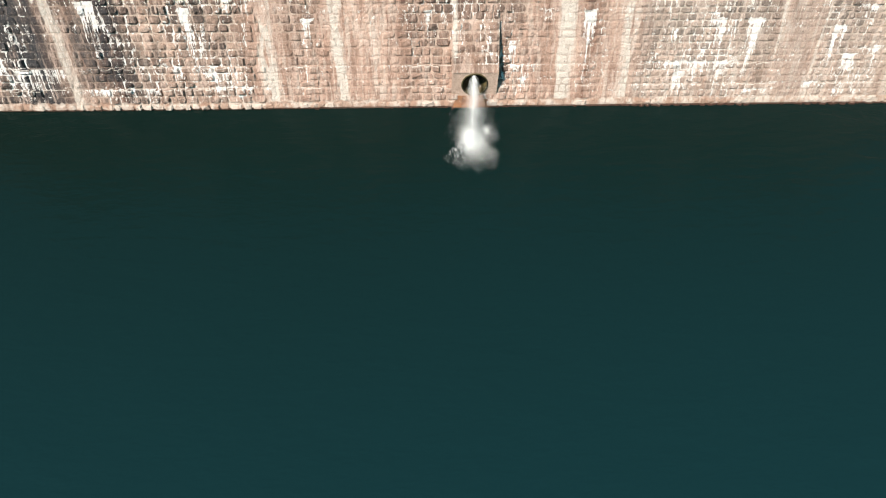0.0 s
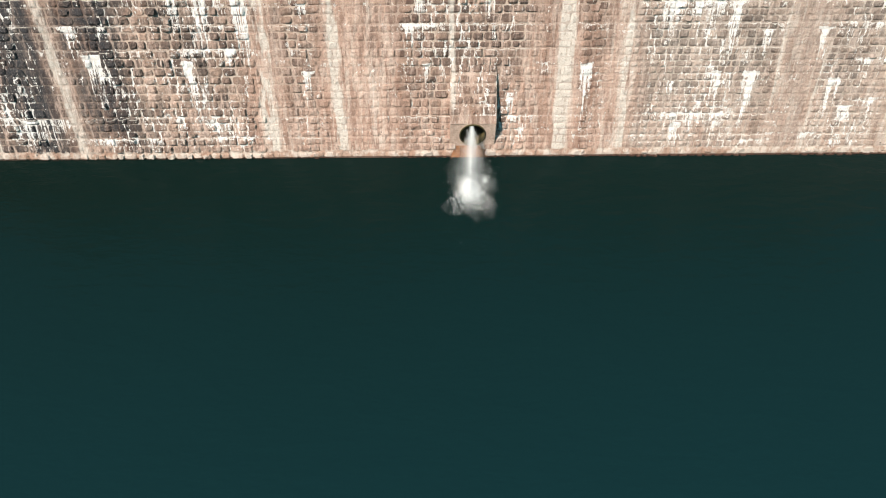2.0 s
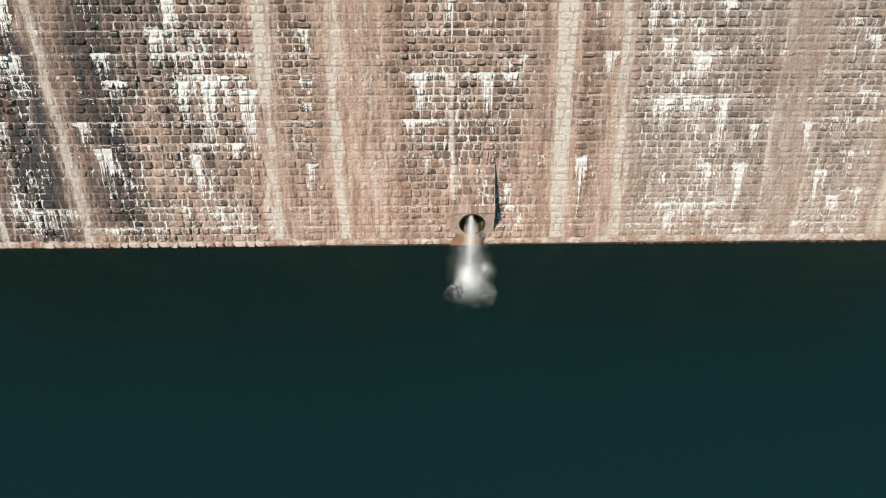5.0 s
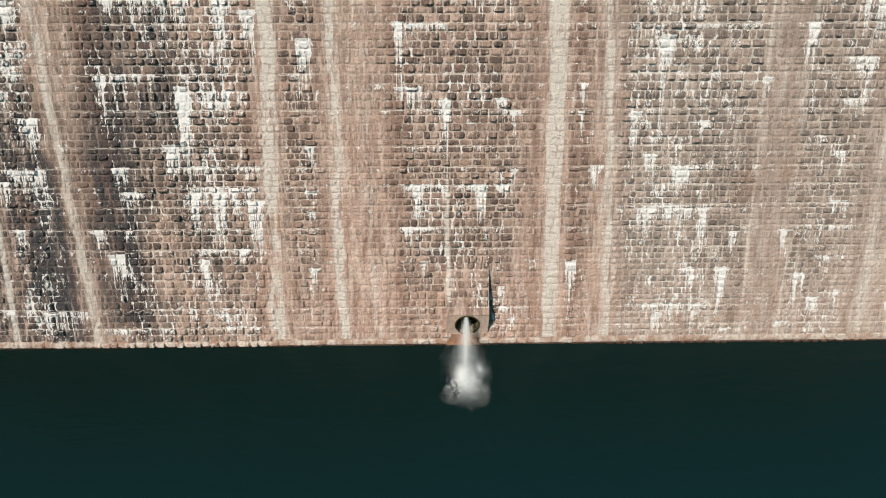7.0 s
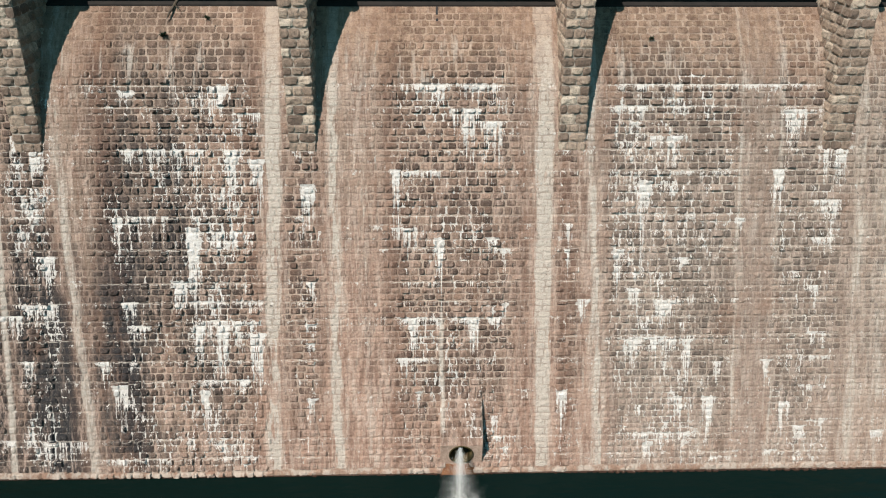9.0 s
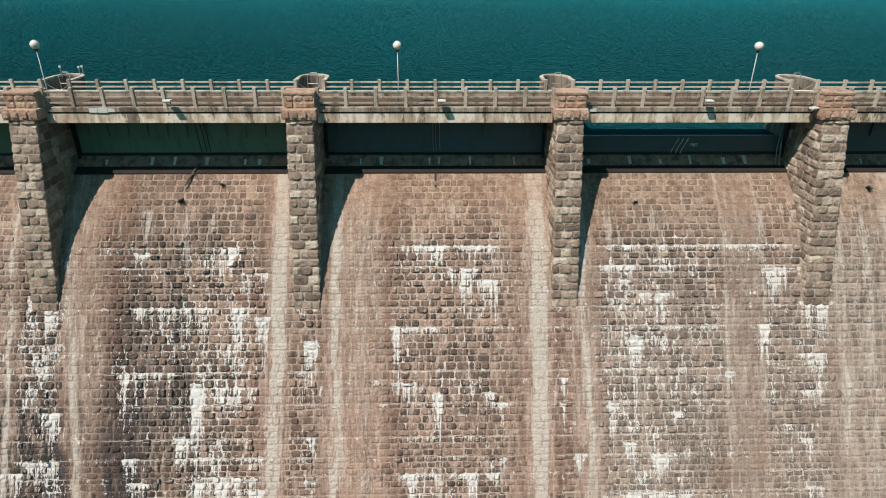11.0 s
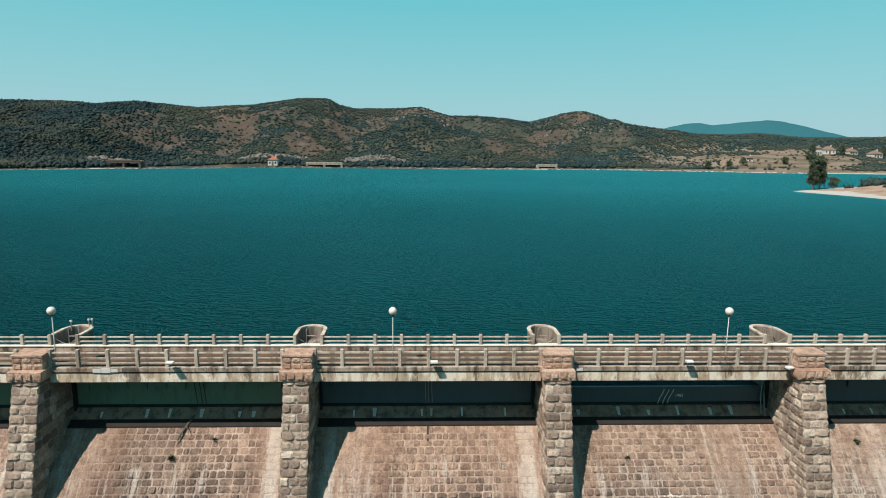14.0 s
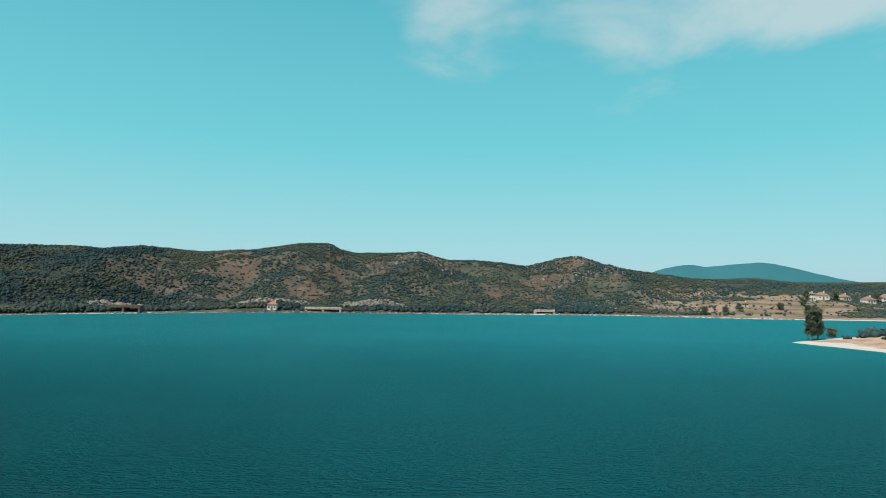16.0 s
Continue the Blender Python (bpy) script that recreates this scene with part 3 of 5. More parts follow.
CAP_STONE = make_stone("cap_sandstone", [(0, (0.53, 0.325, 0.23)), (0.6, (0.76, 0.50, 0.37)), (1, (0.87, 0.63, 0.485))], (0.19, 0.125, 0.095), 0.4)
CONCRETE = make_concrete("deck_concrete", (0.57, 0.44, 0.335), (0.12, 0.085, 0.062), 0.9, 0.45)
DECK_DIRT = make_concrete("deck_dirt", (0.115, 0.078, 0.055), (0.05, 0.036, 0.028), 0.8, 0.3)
KERB = make_concrete("kerb_concrete", (0.42, 0.32, 0.245), (0.065, 0.05, 0.04), 0.85, 0.35, 0.25)
BEAM = make_concrete("beam_concrete", (0.78, 0.62, 0.46), (0.13, 0.09, 0.065), 0.55, 0.8, 0.8)
PALE_KERB = make_concrete("pale_kerb", (0.88, 0.80, 0.71), (0.40, 0.33, 0.27), 0.5)
LOW_RAIL = make_concrete("stained_rail", (0.54, 0.435, 0.345), (0.12, 0.088, 0.066), 0.8, 0.3)
RAIL = make_concrete("rail_concrete", (0.70, 0.60, 0.50), (0.20, 0.15, 0.11), 0.75, 0.2)
TURRET = make_concrete("parapet_concrete", (0.34, 0.275, 0.22), (0.09, 0.072, 0.06), 0.75)
SILL = make_concrete("weir_concrete", (0.44, 0.285, 0.21), (0.075, 0.06, 0.052), 0.8, 0.35)
GREEN = make_paint("green_gate_paint", (0.17, 0.26, 0.175), (0.08, 0.09, 0.065), 0.55)
NAVY = make_paint("dark_gate_paint", (0.095, 0.13, 0.145), (0.10, 0.085, 0.07), 0.5)
STEEL = make_paint("galvanised_steel", (0.40, 0.42, 0.42), (0.22, 0.2, 0.18), 0.45, 0.6)
DARK = make_paint("dark_steel", (0.03, 0.03, 0.032), (0.08, 0.05, 0.03), 0.6, 0.3)
# shadow tone for the strip along the weir crest
CREST_SHADE = make_concrete("wet_strip", (0.036, 0.03, 0.027), (0.02, 0.018, 0.017), 0.8)
WHITE = make_paint("white_enamel", (0.75, 0.74, 0.70), (0.45, 0.42, 0.38), 0.4, amount=0.3)
LIMEWASH = make_paint("lime_crust", (1.0, 0.97, 0.91), (0.7, 0.62, 0.55), 0.9, amount=0.4)
RUST = make_concrete("rusty_apron", (0.33, 0.15, 0.075), (0.10, 0.05, 0.032), 0.9, 0.7)
PIPE = make_concrete("pipe_lining", (0.13, 0.105, 0.04), (0.025, 0.022, 0.02), 0.9, 0.4)
OUTLET_STONE = make_stone("outlet_stone", [(0, (0.70, 0.49, 0.385)), (1, (0.82, 0.60, 0.485))], (0.34, 0.22, 0.165), 0.4)
PIER_DARK = make_concrete("lintel_stone", (0.17, 0.125, 0.105), (0.08, 0.06, 0.05), 0.5)


def make_globe():
    m, nt, out = material("opal_globe")
    finish(nt, out, (0.80, 0.74, 0.66), 0.25, spec=0.5)
    return m


GLOBE = make_globe()
POLE = make_paint("pole_paint", (0.52, 0.53, 0.51), (0.30, 0.28, 0.25), 0.5, amount=0.4)


def make_water(name, deep, far_tone, waves, distance, rough, spec, reach, gloss=0.0):
    m, nt, out = material(name)
    p = place(nt)
    # lighter away from the dam: grazing sky reflection painted into the water colour
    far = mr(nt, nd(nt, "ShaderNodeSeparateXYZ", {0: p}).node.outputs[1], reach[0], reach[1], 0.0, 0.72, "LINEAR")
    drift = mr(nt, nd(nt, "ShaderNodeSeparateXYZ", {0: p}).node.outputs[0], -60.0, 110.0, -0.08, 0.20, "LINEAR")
    c = mixc(nt, ma(nt, "ADD", ma(nt, "ADD", far, drift), ma(nt, "MULTIPLY", noi(nt, p, 0.03, 3), 0.25)), deep, far_tone)
    h = None
    for scale, amount in waves:
        n = ma(nt, "MULTIPLY", noi(nt, stretched(nt, p, 0.8, 2.4, 1.0), scale, 3, 0.6, 0.25), amount)
        h = n if h is None else ma(nt, "ADD", h, n)
    b = nd(nt, "ShaderNodeBump", {"Height": h, "Strength": 1.0, "Distance": distance})
    if gloss:
        # wind-roughened open water: little mirror, no fresnel; the colour carries the far brightening
        mx = nt.nodes.new("ShaderNodeMixShader")
        mx.inputs[0].default_value = gloss
        nt.links.new(nd(nt, "ShaderNodeBsdfDiffuse", {"Color": c, "Normal": b}), mx.inputs[1])
        nt.links.new(nd(nt, "ShaderNodeBsdfGlossy", {"Color": (0.9, 0.95, 1.0, 1), "Roughness": rough, "Normal": b}), mx.inputs[2])
        nt.links.new(mx.outputs[0], out.inputs[0])
        return m
    pr = nd(nt, "ShaderNodeBsdfPrincipled", {"Base Color": c, "Roughness": rough, "IOR": 1.33, "Specular IOR Level": spec, "Normal": b})
    nt.links.new(pr, out.inputs[0])
    return m


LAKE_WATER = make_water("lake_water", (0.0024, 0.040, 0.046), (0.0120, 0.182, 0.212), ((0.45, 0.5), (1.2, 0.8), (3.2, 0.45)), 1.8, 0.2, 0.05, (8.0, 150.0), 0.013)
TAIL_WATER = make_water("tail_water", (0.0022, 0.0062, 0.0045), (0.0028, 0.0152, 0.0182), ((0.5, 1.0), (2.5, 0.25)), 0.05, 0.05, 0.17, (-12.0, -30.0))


def make_foam():
    m, nt, out = material("white_water")
    d = nd(nt, "ShaderNodeBsdfDiffuse", {"Color": (0.85, 0.85, 0.84, 1)})
    t = nd(nt, "ShaderNodeBsdfTranslucent", {"Color": (0.85, 0.86, 0.86, 1)})
    mx = nt.nodes.new("ShaderNodeMixShader")
    mx.inputs[0].default_value = 0.4
    nt.links.new(d, mx.inputs[1])
    nt.links.new(t, mx.inputs[2])
    nt.links.new(mx.outputs[0], out.inputs[0])
    return m


FOAM = make_foam()


def make_land():
    m, nt, out = material("dry_hillside")
    p = place(nt)
    z = nd(nt, "ShaderNodeSeparateXYZ", {0: p}).node.outputs[2]
    bare = nd(nt, "ShaderNodeAttribute", out=2)
    bare.node.attribute_name = "bare"
    soil = mixc(nt, mr(nt, noi(nt, p, 0.025, 4, 0.6), 0.4, 0.62), (0.066, 0.060, 0.050), (0.115, 0.080, 0.062))
    soil = mixc(nt, mr(nt, noi(nt, p, 0.11, 5, 0.7), 0.52, 0.66, 0, 0.7), soil, (0.17, 0.135, 0.11))
    soil = mixc(nt, mr(nt, noi(nt, p, 0.35, 4, 0.7), 0.48, 0.62, 0, 0.7), soil, (0.07, 0.068, 0.05))
    wood = mixc(nt, mr(nt, noi(nt, p, 0.06, 5, 0.7), 0.40, 0.64), (0.040, 0.052, 0.043), (0.098, 0.092, 0.066))
    c = mixc(nt, mr(nt, ma(nt, "ADD", bare, ma(nt, "MULTIPLY", ma(nt, "SUBTRACT", noi(nt, p, 0.13, 4, 0.7), 0.5), 0.8)), 0.15, 0.55), wood, soil)
    sx = nd(nt, "ShaderNodeSeparateXYZ", {0: p}).node.outputs[0]
    plain = ma(nt, "MULTIPLY", mr(nt, sx, 118, 170), mr(nt, z, 37, 32))
    c = mixc(nt, ma(nt, "MULTIPLY", plain, 0.75), c, mixc(nt, mr(nt, noi(nt, stretched(nt, p, 0.02, 0.09, 0.1), 1.0, 3), 0.42, 0.58), (0.30, 0.225, 0.165), (0.15, 0.125, 0.085)))
    sy = nd(nt, "ShaderNodeSeparateXYZ", {0: p}).node.outputs[1]
    tongue = ma(nt, "MULTIPLY", ma(nt, "MULTIPLY", mr(nt, sx, 95, 105), mr(nt, sy, 235, 215)), mr(nt, sy, 80, 100))
    c = mixc(nt, ma(nt, "MULTIPLY", tongue, 0.8), c, mixc(nt, mr(nt, noi(nt, p, 0.16, 4, 0.6), 0.42, 0.62), (0.48, 0.345, 0.26), (0.30, 0.20, 0.145)))
    edge = ma(nt, "ADD", z, ma(nt, "MULTIPLY", noi(nt, p, 0.12, 3), 1.2))
    edge = ma(nt, "ADD", edge, ma(nt, "MULTIPLY", ma(nt, "SUBTRACT", noi(nt, p, 0.022, 3), 0.36), ma(nt, "MULTIPLY", ma(nt, "MULTIPLY", mr(nt, sy, 215, 235), mr(nt, sx, 60, -20)), 1.6)))
    edge = ma(nt, "SUBTRACT", edge, ma(nt, "MULTIPLY", tongue, 0.22))
    c = mixc(nt, ma(nt, "MULTIPLY", mr(nt, edge, LAKE + 1.05, LAKE + 0.85), mr(nt, sy, 3.0, 8.0)), c, (0.47, 0.45, 0.41))
    finish(nt, out, c, 0.95, noi(nt, p, 1.2, 5, 0.7), 0.6, 0.6, spec=0.1)
    return m


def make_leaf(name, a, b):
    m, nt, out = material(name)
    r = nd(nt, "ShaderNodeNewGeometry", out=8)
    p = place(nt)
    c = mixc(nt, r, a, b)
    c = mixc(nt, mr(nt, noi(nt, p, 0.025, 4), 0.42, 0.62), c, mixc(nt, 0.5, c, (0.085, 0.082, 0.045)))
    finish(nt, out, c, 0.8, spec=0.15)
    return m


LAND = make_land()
# distance haze is put into these two leaf colours as extra blue
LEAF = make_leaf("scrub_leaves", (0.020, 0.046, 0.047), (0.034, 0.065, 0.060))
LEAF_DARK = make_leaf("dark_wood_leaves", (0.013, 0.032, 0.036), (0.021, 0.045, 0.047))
LEAF_TREE = make_leaf("poplar_leaves", (0.05, 0.085, 0.055), (0.13, 0.165, 0.10))
BARK = make_stone("bark", [(0, (0.12, 0.09, 0.07)), (1, (0.2, 0.16, 0.12))])
PLASTER = make_paint("white_plaster", (0.74, 0.69, 0.62), (0.35, 0.31, 0.27), 0.9, amount=0.5)
ROOF = make_paint("red_roof_tile", (0.36, 0.12, 0.07), (0.2, 0.08, 0.06), 0.85)
ROOF_OLD = make_paint("brown_roof_tile", (0.24, 0.15, 0.115), (0.14, 0.09, 0.07), 0.9)
GLASS = make_paint("window_pane", (0.03, 0.04, 0.045), (0.05, 0.05, 0.05), 0.15)
ROCK = make_stone("cliff_rock", [(0, (0.17, 0.15, 0.13)), (1, (0.31, 0.27, 0.235))], (0.11, 0.09, 0.075), 0.6)
# distance haze is put into the blue-green base colour
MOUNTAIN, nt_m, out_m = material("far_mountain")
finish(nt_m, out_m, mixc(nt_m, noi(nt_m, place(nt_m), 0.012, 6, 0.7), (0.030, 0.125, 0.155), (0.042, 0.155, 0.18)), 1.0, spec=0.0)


# ---- mesh helpers ----
def mesh_of(name, verts, faces, mat, smooth=False):
    me = bpy.data.meshes.new(name)
    me.from_pydata([tuple(map(float, v)) for v in verts], [], [tuple(map(int, f)) for f in faces])
    me.materials.append(mat)
    if smooth:
        me.polygons.foreach_set("use_smooth", [True] * len(me.polygons))
    me.update()
    return me


def part(name, bm, mat, parent=None, label=""):
    """One mesh object out of a bmesh (or a mesh), under a thing or a part."""
    if isinstance(bm, bmesh.types.BMesh):
        me = bpy.data.meshes.new(name)
        bmesh.ops.recalc_face_normals(bm, faces=bm.faces)
        bm.to_mesh(me)
        bm.free()
        me.materials.append(mat)
    else:
        me = bm
    ob = new(name, me)
    ob.parent = parent
    return tagged(ob, label) if label else ob


def box(bm, x0, x1, y0, y1, z0, z1, bevel=0.0):
    r = bmesh.ops.create_cube(bm, size=1.0)
    for v in r["verts"]:
        v.co = Vector((x0 + (v.co.x + 0.5) * (x1 - x0), y0 + (v.co.y + 0.5) * (y1 - y0), z0 + (v.co.z + 0.5) * (z1 - z0)))
    if bevel:
        edges = list({e for v in r["verts"] for e in v.link_edges})
        bmesh.ops.bevel(bm, geom=edges, offset=bevel, segments=2, affect="EDGES", profile=0.6)
    return bm


def boxed(*a, **k):
    return box(bmesh.new(), *a, **k)


def tube(bm, points, radius, sides=8):
    """A round bar along points; radius is one number or one for each point."""
    pts = [Vector([float(c) for c in p]) for p in points]
    rad = [float(r) for r in radius] if isinstance(radius, (list, tuple)) else [radius] * len(pts)
    rings = []
    for i, p in enumerate(pts):
        d = (pts[min(i + 1, len(pts) - 1)] - pts[max(i - 1, 0)]).normalized()
        side = d.cross(Vector((0, 0, 1)) if abs(d.z) < 0.9 else Vector((1, 0, 0))).normalized()
        other = d.cross(side)
        rings.append([bm.verts.new(p + rad[i] * (math.cos(a) * side + math.sin(a) * other)) for a in [2 * math.pi * k / sides for k in range(sides)]])
    for r0, r1 in zip(rings, rings[1:]):
        for k in range(sides):
            bm.faces.new((r0[k], r0[(k + 1) % sides], r1[(k + 1) % sides], r1[k]))
    bm.faces.new(rings[0])
    bm.faces.new(list(reversed(rings[-1])))
    return bm


def turned(bm, profile, cx=0.0, cy=0.0, sides=24):
    """A body of revolution about a vertical axis from (radius, z) pairs."""
    rings = []
    for r, z in profile:
        rings.append([bm.verts.new((cx + r * math.cos(2 * math.pi * k / sides), cy + r * math.sin(2 * math.pi * k / sides), z)) for k in range(sides)])
    for r0, r1 in zip(rings, rings[1:]):
        for k in range(sides):
            bm.faces.new((r0[k], r0[(k + 1) % sides], r1[(k + 1) % sides], r1[k]))
    bm.faces.new(list(reversed(rings[0])))
    bm.faces.new(rings[-1])
    return bm


def thing(name, label, category, group="", kind="", at=(0, 0, 0)):
    ob = new(name)
    ob.location = at
    return tagged(ob, label, category, group, kind)


# ---- quarry-faced stones ----
rng = np.random.default_rng(7)


def stone_variant():
    """A unit stone: u, v within +-0.5, w outwards from 0 to about 1; a rough pitched face over a low margin."""
    nu, nv = 5, 4
    v, f = [], []
    lean = rng.normal(0, 0.22, 2)
    for j in range(nv):
        for i in range(nu):
            a, b = i / (nu - 1) - 0.5, j / (nv - 1) - 0.5
            if 0 < i < nu - 1 and 0 < j < nv - 1:
                v.append((a * 1.22 + rng.normal(0, 0.04), b * 1.5 + rng.normal(0, 0.05), rng.uniform(0.55, 1.25) + lean[0] * a + lean[1] * b))
            else:
                k = rng.uniform(0.86, 0.99) - (0.09 if i in (0, nu - 1) and j in (0, nv - 1) else 0.0)
                v.append((a * k + rng.normal(0, 0.015), b * k + rng.normal(0, 0.015), rng.uniform(0.05, 0.5)))
    for j in range(nv - 1):
        for i in range(nu - 1):
            q = j * nu + i
            f += [(q, q + 1, q + nu + 1), (q, q + nu + 1, q + nu)] if rng.uniform() < 0.5 else [(q, q + 1, q + nu), (q + 1, q + nu + 1, q + nu)]
    rim = list(range(nu)) + [j * nu + nu - 1 for j in range(1, nv)] + [(nv - 1) * nu + i for i in range(nu - 2, -1, -1)] + [j * nu for j in range(nv - 2, 0, -1)]
    base = len(v)
    v += [(v[i][0] * 1.04, v[i][1] * 1.04, -0.6) for i in rim]
    for k in range(len(rim)):
        j = (k + 1) % len(rim)
        f.append((rim[j], rim[k], base + k, base + j))
    return np.array(v), f


VARIANTS = [stone_variant() for _ in range(14)]
STONE_MESH = {}


def stone_mesh(k, mat):
    key = (k, mat.name)
    if key not in STONE_MESH:
        STONE_MESH[key] = mesh_of("stone", *VARIANTS[k], mat)
    return STONE_MESH[key]


def stone_part(parent, mat, c, eu, ev, ew, su, sv, sw):
    ob = new("stone", stone_mesh(int(rng.integers(14)), mat))
    m = Matrix((Vector(eu) * su, Vector(ev) * sv, Vector(ew) * sw)).transposed().to_4x4()
    m.translation = c
    ob.matrix_basis = m
    ob.parent = parent
    return ob


class Pile:
    """Many stones joined into one mesh."""

    def __init__(self):
        self.v, self.f, self.n = [], [], 0

    def add(self, c, eu, ev, ew, su, sv, sw):
        v, f = VARIANTS[int(rng.integers(14))]
        m = np.array([np.array(eu) * su, np.array(ev) * sv, np.array(ew) * sw])
        self.v.append(v @ m + np.array(c))
        self.f.extend([tuple(i + self.n for i in q) for q in f])
        self.n += len(v)

    def mesh(self, name, mat):
        return mesh_of(name, np.vstack(self.v), self.f, mat)


# ---- spillway bays: body and stone facing ----
XR = 33.0
EDGES = [-33.0, -18.0, -6.0, 6.0, 18.0, 33.0]
OUT_X0, OUT_X1, OUT_Z = 0.03, 1.97, 4.50
MOUTH = (0.42, 1.58)
zs = [-6.0] + list(np.linspace(0.0, 16.0, 9)) + list(np.linspace(16.4, CREST, 9))
PROF = [(float(face_y(z)), z) for z in zs] + [(1.30, CREST + 0.02), (3.2, CREST + 0.02), (3.2, -6.0)]
# where the outlet goes in, the lower face stands back
CUT = [(-6.5, -6.0), (-6.5, 2.80), (float(face_y(2.80)), 2.80)] + [(y, z) for y, z in PROF if z > 2.80] + [(3.2, -6.0)]
bays = []
for i in range(5):
    x0, x1 = EDGES[i], EDGES[i + 1]
    pieces = [(x0, x1, PROF)] if i != 2 else [(x0, MOUTH[0], PROF), (*MOUTH, CUT), (MOUTH[1], x1, PROF)]
    verts, faces = [], []
    for a, b, prof in pieces:
        n, o = len(prof), len(verts)
        verts += [(a, y, z) for y, z in prof] + [(b, y, z) for y, z in prof]
        faces += [(o + k, o + k + n, o + (k + 1) % n + n, o + (k + 1) % n) for k in range(n)] + [tuple(range(o, o + n)), tuple(reversed(range(o + n, o + 2 * n)))]
    b = new("spillway_%d" % (i + 1), mesh_of("spillway", verts, faces, BAY_JOINT[i]))
    tagged(b, "stained rock-faced masonry spillway face with white lime runs", "dam wall", kind="structure")
    bays.append(b)

zz = np.linspace(0.4, CREST, 1200)
yy = face_y(zz)
arc = np.concatenate([[0], np.cumsum(np.hypot(np.diff(zz), np.diff(yy)))])
coat_x, coat_v = [a for a, _ in BANDS], [b for _, b in BANDS]
piles = [Pile() for _ in range(5)]
counts = [0] * 5
chosen = []
stops = [0.0] + [float(np.interp(z, zz, arc)) for z in LIFTS] + [float(arc[-1])]
for k in range(5):
    mid = (EDGES[k] + EDGES[k + 1]) / 2
    s = 0.0
    for s0, s1 in zip(stops, stops[1:]):
        small = k >= 3 and s0 < 9.0
        cuts = rng.uniform(0.85, 1.15, max(1, round((s1 - s0) / (0.275 if small else 0.327))))
        for h in cuts / cuts.sum() * (s1 - s0):
            h = float(h)
            z = float(np.interp(s + h / 2, arc, zz))
            s += h
            y = float(face_y(z))
            slope = (float(face_y(z + 0.01)) - y) / 0.01
            ev, ew = Vector((0, slope, 1)).normalized(), Vector((0, -1, slope)).normalized()
            x = EDGES[k] + float(rng.uniform(-0.1, 0.0))
            while x < EDGES[k + 1] - 0.15:
                w = float(rng.uniform(0.24, 0.50) if small else rng.uniform(0.29, 0.63))
                xc = x + w / 2
                x += w
                if z > 14.05 and min(abs(xc - p) for p in PIERS) < HALF + 0.05:
                    continue
                if OUT_X0 + 0.10 < xc < OUT_X1 - 0.10 and z < OUT_Z - 0.12 and (z > 1.5 or xc < 1.6):
                    continue
                band = float(np.interp(xc, coat_x, coat_v))
                relief = float(rng.choice((0.03, 0.05, 0.065, 0.08, 0.095, 0.115)) * rng.uniform(0.8, 1.2)) * (1.0 - 0.84 * band)
                relief *= 0.32 if z > 18.3 else 0.55 if z > 17.2 else 0.75 if small else 1.0
                args = ((xc, y + float(ew.y) * 0.004, z), (1, 0, 0), tuple(ev), tuple(ew), w - float(rng.uniform(0.015, 0.055)), h - float(rng.uniform(0.015, 0.05)), relief)
                if 1 <= k <= 3 and abs(xc - mid) < 2.6 and 8.0 < z < 13.4 and counts[k] < 300:
                    counts[k] += 1
                    chosen.append((bays[k], BAY_STONE[k], args))
                else:
                    piles[k].add(*args)
for b, p, mat in zip(bays, piles, BAY_STONE):
    tagged(part("stone_facing", p.mesh("stone_facing", mat), mat, b), kind="stuff")

# ---- weir sill, gates ----


def extruded(prof, x0, x1):
    n = len(prof)
    bm = bmesh.new()
    a = [bm.verts.new((x0, y, z)) for y, z in prof]
    b = [bm.verts.new((x1, y, z)) for y, z in prof]
    for k in range(n):
        bm.faces.new((a[k], b[k], b[(k + 1) % n], a[(k + 1) % n]))
    bm.faces.new(list(reversed(a)))
    bm.faces.new(b)
    return bm


def gate(xc, top, mat, label, ribs):
    """A steel gate with a curved skin, stiffeners and side seals."""
    g = thing("spillway_gate", label, "sluice gate", "spillway gates", at=(xc, 0, 0))
    zs = np.linspace(20.02, top, 9)
    front = [(1.98 + 0.10 * ((z - 20.0) / 2.3) ** 2, float(z)) for z in zs]
    prof = front + [(y + 0.06, z) for y, z in reversed(front)]
    part("skin_plate", extruded(prof, -5.36, 5.36), mat, g)
    part("top_beam", boxed(-5.36, 5.36, 1.96 + 0.1 * ((top - 20) / 2.3) ** 2, 2.16, top - 0.05, top + 0.03, 0.01), mat, g)
    part("bottom_beam", boxed(-5.36, 5.36, 1.90, 2.06, 20.0, 20.12, 0.01), DARK, g)
    for k in range(ribs):
        x = -4.7 + 9.4 * k / (ribs - 1)
        part("stiffener", boxed(x - 0.025, x + 0.025, 1.90, 2.02, 20.9, top - 0.04, 0.005), mat, g)
    return g


